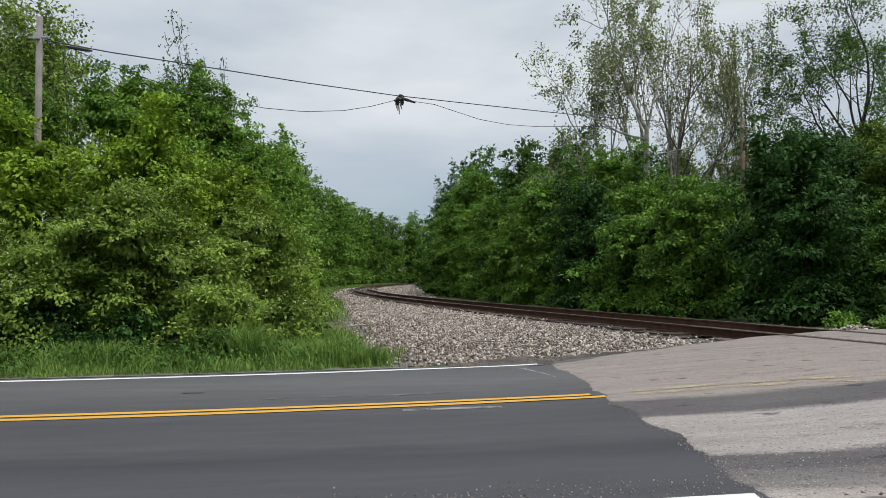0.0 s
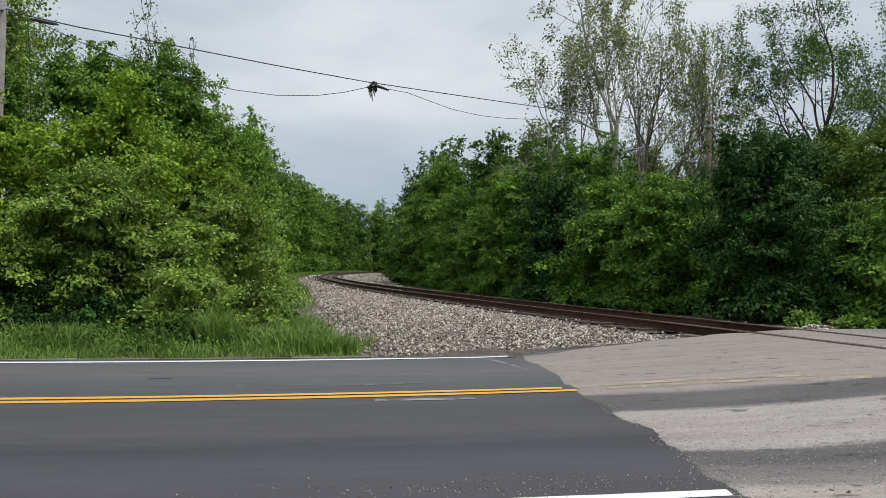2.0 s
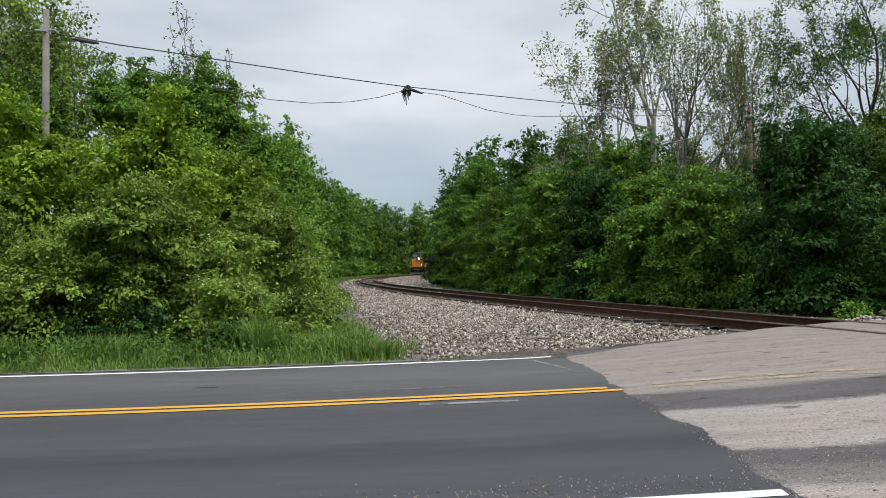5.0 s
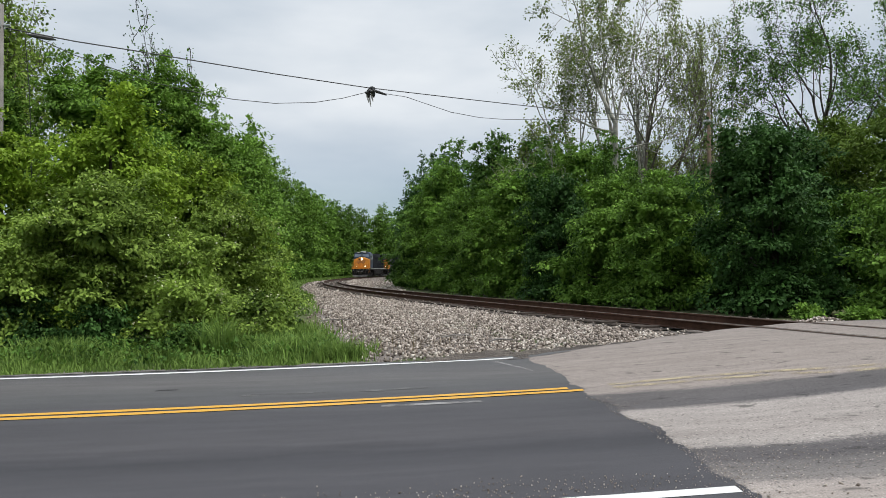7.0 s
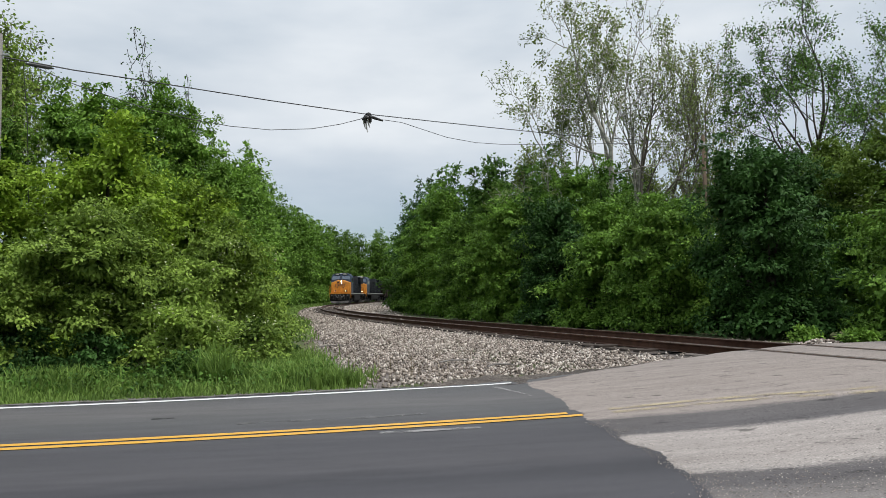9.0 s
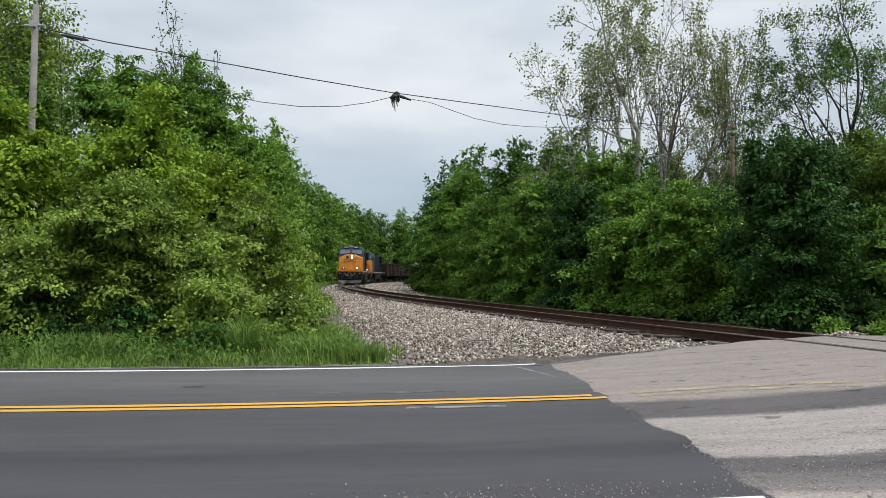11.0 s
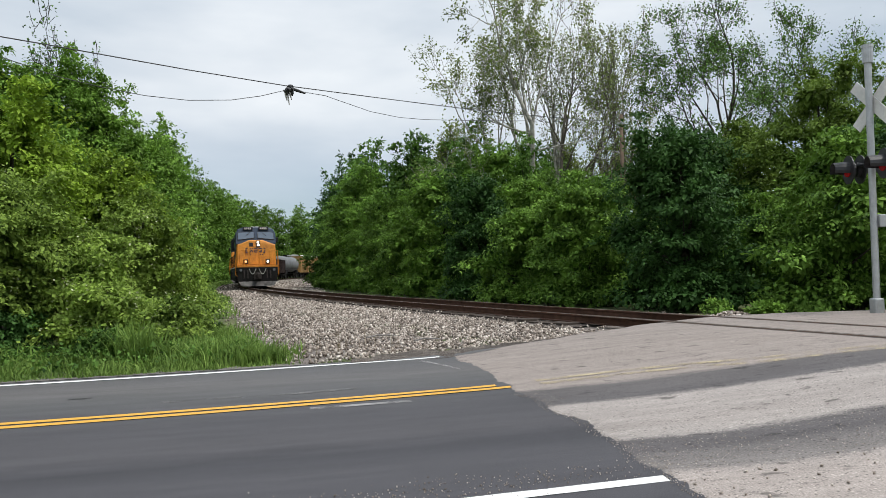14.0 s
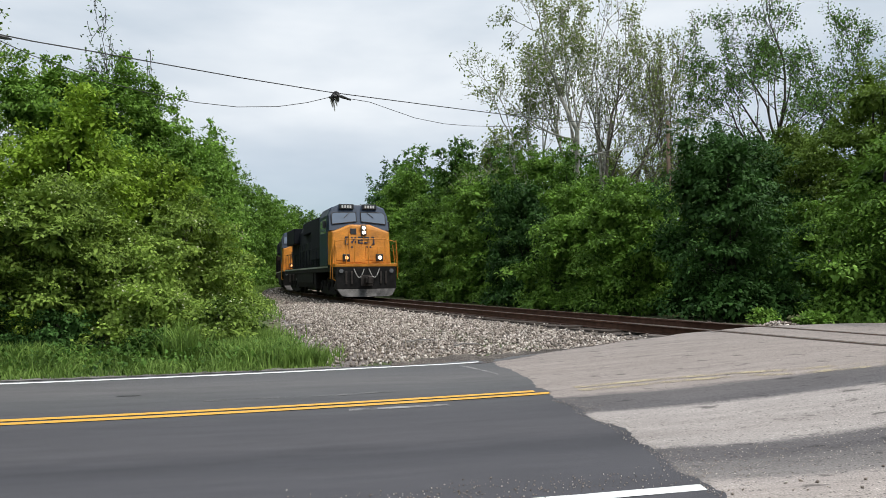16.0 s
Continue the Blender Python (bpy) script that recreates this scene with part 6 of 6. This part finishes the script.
def build_lines_overhead():
    for (x, y), h, r, mat, label in ((POLE_L, 8.0, 0.088, M["pole"], "weathered grey wooden utility pole among maples"), (POLE_R, 10.3, 0.12, M["pole_brown"], "brown wooden utility pole among thin trees")):
        p = empty("utility_pole", pose(x, y, gz(x, y)))
        tagged(p, label, "utility pole", "utility poles")
        bm = bmesh.new()
        tube(bm, [(0, 0, -0.3), (0.0, 0, h * 0.5), (0.02, 0, h - gz(x, y))], [r * 1.15, r, r * 0.82], 14)
        part("shaft", bm, mat, p, smooth=True)
        bm = bmesh.new()
        box(bm, -0.07, 0.07, -r - 0.05, r + 0.05, h - 0.75, h - 0.6, 0.01)
        cyl(bm, (-0.25, 0, h - 0.68), (0.25, 0, h - 0.68), 0.03, 8)
        part("cable_clamp", bm, M["galv"], p)
        bm = bmesh.new()
        tube(bm, [(r * 0.95, 0, 0.4), (r * 0.92, 0.0, h * 0.5), (r * 0.8, 0, h - 0.9)], 0.014, 5)
        part("ground_wire", bm, M["cable"], p)
    b = BUNDLE
    cable("messenger_cable", [(-9.75, 18.5, 7.49), (-8.46, 19.63, 7.48), (-7.34, 20.62, 7.53), (-5.64, 22.14, 7.59), (-4.06, 23.55, 7.65), (-1.46, 25.86, 7.79), (1.59, 28.57, 8.06), (3.87, 30.6, 8.27), (7.11, 33.48, 8.58), (12.0, 37.8, 9.18), (16.9, 42.2, 9.87)],
          0.017, M["cable"], "black overhead cable between two utility poles")
    # slack cable looped below, in two bights
    q = (-9.25, 18.9, 7.42)
    cable("slack_cable", [q, (-8.46, 19.63, 7.12), (-6.98, 20.94, 6.76), (-6.1, 21.73, 6.68), (-5.16, 22.57, 6.65), (-4.14, 23.48, 6.73), (-3.03, 24.46, 6.97), (-2.18, 25.22, 7.28), (-1.46, 25.86, 7.62)], 0.011, M["cable"],
          "thin slack cable hanging below the overhead cable")
    cable("slack_cable", [(-1.1, 26.2, 7.7), (-0.11, 27.06, 7.74), (0.5, 27.6, 7.65), (1.58, 28.57, 7.5), (2.74, 29.6, 7.5), (3.86, 30.6, 7.62), (6.5, 32.9, 8.05), (11.0, 36.9, 8.85), (16.9, 42.2, 9.7)], 0.011, M["cable"],
          "thin slack cable hanging below the overhead cable")
    cable("drop_wire", [(-9.33, 18.85, 7.4), (-9.3, 18.88, 6.8), (-9.25, 18.92, 6.0), (-9.22, 18.95, 4.0), (-9.22, 18.95, 2.2)], 0.009, M["cable"], "thin black wire dropping from the overhead cable")
    # splice sleeves
    s = empty("cable_splice", pose(q[0], q[1], q[2]))
    tagged(s, "black cable splice sleeve near the pole", "cable splice")
    bm = bmesh.new()
    d = Vector((8.0, 7.1, 0.02)).normalized()
    tube(bm, [tuple(-d * 0.05), tuple(d * 0.1), tuple(d * 0.45), tuple(d * 0.6)], [0.02, 0.05, 0.05, 0.02], 8)
    part("sleeve", bm, M["cable"], s)
    # bundle of closures and loose ends at mid span
    n = empty("cable_bundle", pose(*b))
    tagged(n, "black bundle of cable closures with torn wrapping hanging", "cable bundle")
    bm = bmesh.new()
    rng = np.random.default_rng(77)
    for k in range(9):
        d = Vector(rng.normal(0, 1, 3)).normalized()
        c = Vector((rng.uniform(-0.16, 0.1), rng.uniform(-0.06, 0.06), rng.uniform(-0.16, 0.1)))
        tube(bm, [tuple(c - d * 0.11), tuple(c - d * 0.03), tuple(c + d * 0.05), tuple(c + d * 0.12)], [0.02, 0.065, 0.06, 0.02], 7)
    part("closure", bm, M["cable"], n)
    bm = bmesh.new()
    tube(bm, [(0.05, 0, 0.02), (0.25, 0.15, -0.02), (0.52, 0.4, -0.06)], [0.05, 0.055, 0.03], 8)
    part("sleeve", bm, M["cable"], n)
    bm = bmesh.new()
    for dx, ln in ((-0.1, 0.42), (-0.03, 0.55), (0.05, 0.38)):
        tube(bm, [(dx, 0, 0), (dx - 0.02, 0.02, -0.2), (dx + 0.03, 0.0, -ln)], [0.04, 0.035, 0.015], 6)
    part("torn_wrapping", bm, M["hose"], n, "grey torn wrapping hanging down")


def build_signal():
    x, y = 10.53, 13.6
    z = 0.40
    sg = empty("crossing_signal", pose(x, y, z))
    tagged(sg, "galvanised railway crossing signal mast with white crossbuck", "crossing signal")
    bm = bmesh.new()
    cyl(bm, (0, 0, 0.0), (0, 0, 5.05), 0.066, 14)
    part("mast", bm, M["galv"], sg, smooth=False)
    bm = bmesh.new()
    box(bm, -0.22, 0.22, -0.22, 0.22, -0.3, 0.03, 0.02)
    part("footing", bm, M["pole"], sg, "grey concrete footing")
    bm = bmesh.new()
    box(bm, -0.1, 0.1, -0.1, 0.1, 0.03, 0.36, 0.03)
    part("junction_box", bm, M["galv"], sg)
    bm = bmesh.new()
    cyl(bm, (0, 0, 5.0), (0, 0, 5.3), 0.1, 16)
    cyl(bm, (0, 0, 5.3), (0, 0, 5.36), 0.115, 16)
    part("bell", bm, M["galv"], sg, "grey bell on top of the mast")
    for sgn in (-1, 1):
        bm = bmesh.new()
        box(bm, -0.61, 0.61, -0.011, 0.011, -0.115, 0.115)
        ob = part("crossbuck_board", bm, M["offwhite"], sg, "white crossbuck board")
        ob.matrix_basis = pose(0.09 + 0.014 * sgn, 0, 4.2, 0, 0, 100) @ pose(0, 0, 0, 0, 45 * sgn, 0)
    bm = bmesh.new()
    tube(bm, [(0, -0.55, 3.02), (0, 0.55, 3.02)], 0.035, 8)
    part("cross_arm", bm, M["black"], sg)
    red = glow("red_signal_lens", (0.3, 0.01, 0.014), 0.08)
    for sy in (-1, 1):
        for sx in (-1, 1):
            bm = bmesh.new()
            cyl(bm, (sx * 0.1, 0, 0), (sx * 0.125, 0, 0), 0.29, 24)
            cyl(bm, (sx * 0.02, 0, 0), (sx * 0.1, 0, 0), 0.16, 14)
            ob = part("light_backboard", bm, M["black"], sg, "black round backboard")
            ob.matrix_basis = pose(0, sy * 0.5, 2.95, 0, 0, -15)
            bm = bmesh.new()
            cyl(bm, (sx * 0.125, 0, 0), (sx * 0.15, 0, 0), 0.145, 18)
            part("lens", bm, red, ob, "red signal lens")
            bm = bmesh.new()
            k = 11
            ring = []
            for d0, rr in ((0.125, 0.17), (0.42, 0.15)):
                ring.append([bm.verts.new((sx * d0, rr * math.cos(math.pi * (i / (k - 1) * 1.3 - 0.15)), rr * math.sin(math.pi * (i / (k - 1) * 1.3 - 0.15)))) for i in range(k)])
                ring.append([bm.verts.new((sx * d0, (rr - 0.012) * math.cos(math.pi * (i / (k - 1) * 1.3 - 0.15)), (rr - 0.012) * math.sin(math.pi * (i / (k - 1) * 1.3 - 0.15)))) for i in range(k)])
            for i in range(k - 1):
                for p, q in ((0, 2), (1, 3), (0, 1), (2, 3)):
                    bm.faces.new((ring[p][i], ring[p][i + 1], ring[q][i + 1], ring[q][i]))
            part("hood", bm, M["black"], ob, "black light hood")
    bm = bmesh.new()
    box(bm, 0.06, 0.2, -0.1, 0.1, 1.75, 2.0, 0.015)
    part("control_box", bm, M["galv"], sg)


def build_litter():
    # small things on the road's near edge and in the stones
    x, y = -0.52, 4.72
    p = empty("crushed_wrapper", pose(x, y, float(road_z(x, y)) + 0.006, 0, 0, 12))
    tagged(p, "crushed blue plastic wrapper on the road's edge line", "litter")
    bm = bmesh.new()
    rng = random.Random(4)
    g = [[bm.verts.new((-0.09 + 0.02 * i, -0.035 + 0.014 * j, 0.004 + 0.03 * rng.random() * (0 < i < 9 and 0 < j < 5))) for j in range(6)] for i in range(10)]
    for i in range(9):
        for j in range(5):
            bm.faces.new((g[i][j], g[i + 1][j], g[i + 1][j + 1], g[i][j + 1]))
    bmesh.ops.solidify(bm, geom=bm.faces[:], thickness=0.003)
    part("film", bm, plain("blue_plastic_film", (0.06, 0.25, 0.55), 0.35, 0, 0.4, 30, 90), p)
    for i, (x, y, a, ln) in enumerate(((0.9, 14.6, 25, 0.7), (-1.9, 19.5, 30, 0.9), (1.6, 13.2, 10, 0.5))):
        b = empty("fallen_branch", pose(x, y, 0.3 if i else 0.27, 0, 0, a))
        tagged(b, "grey dead stick lying on the stones", "stick", "fallen sticks")
        bm = bmesh.new()
        tube(bm, [(-ln / 2, 0, 0), (-0.1, 0.03, 0.03), (0.15, -0.02, 0.02), (ln / 2, 0.04, 0.0)], [0.018, 0.016, 0.012, 0.006], 6)
        part("stick", bm, M["pole"], b)


build_lines_overhead()
build_signal()
build_litter()


def motions():
    for thing, back, fwd, aft in VEHICLES:
        walk(thing, [(k * 0.5, vehicle_pose(back, fwd, aft, k * 0.5)) for k in range(33)])
    for ob, y, r in AXLES:
        walk(ob, [(k / 15.0, pose(0, y, r, -math.degrees(SPEED * k / 15.0 / r), 0, 0)) for k in range(241)])


motions()
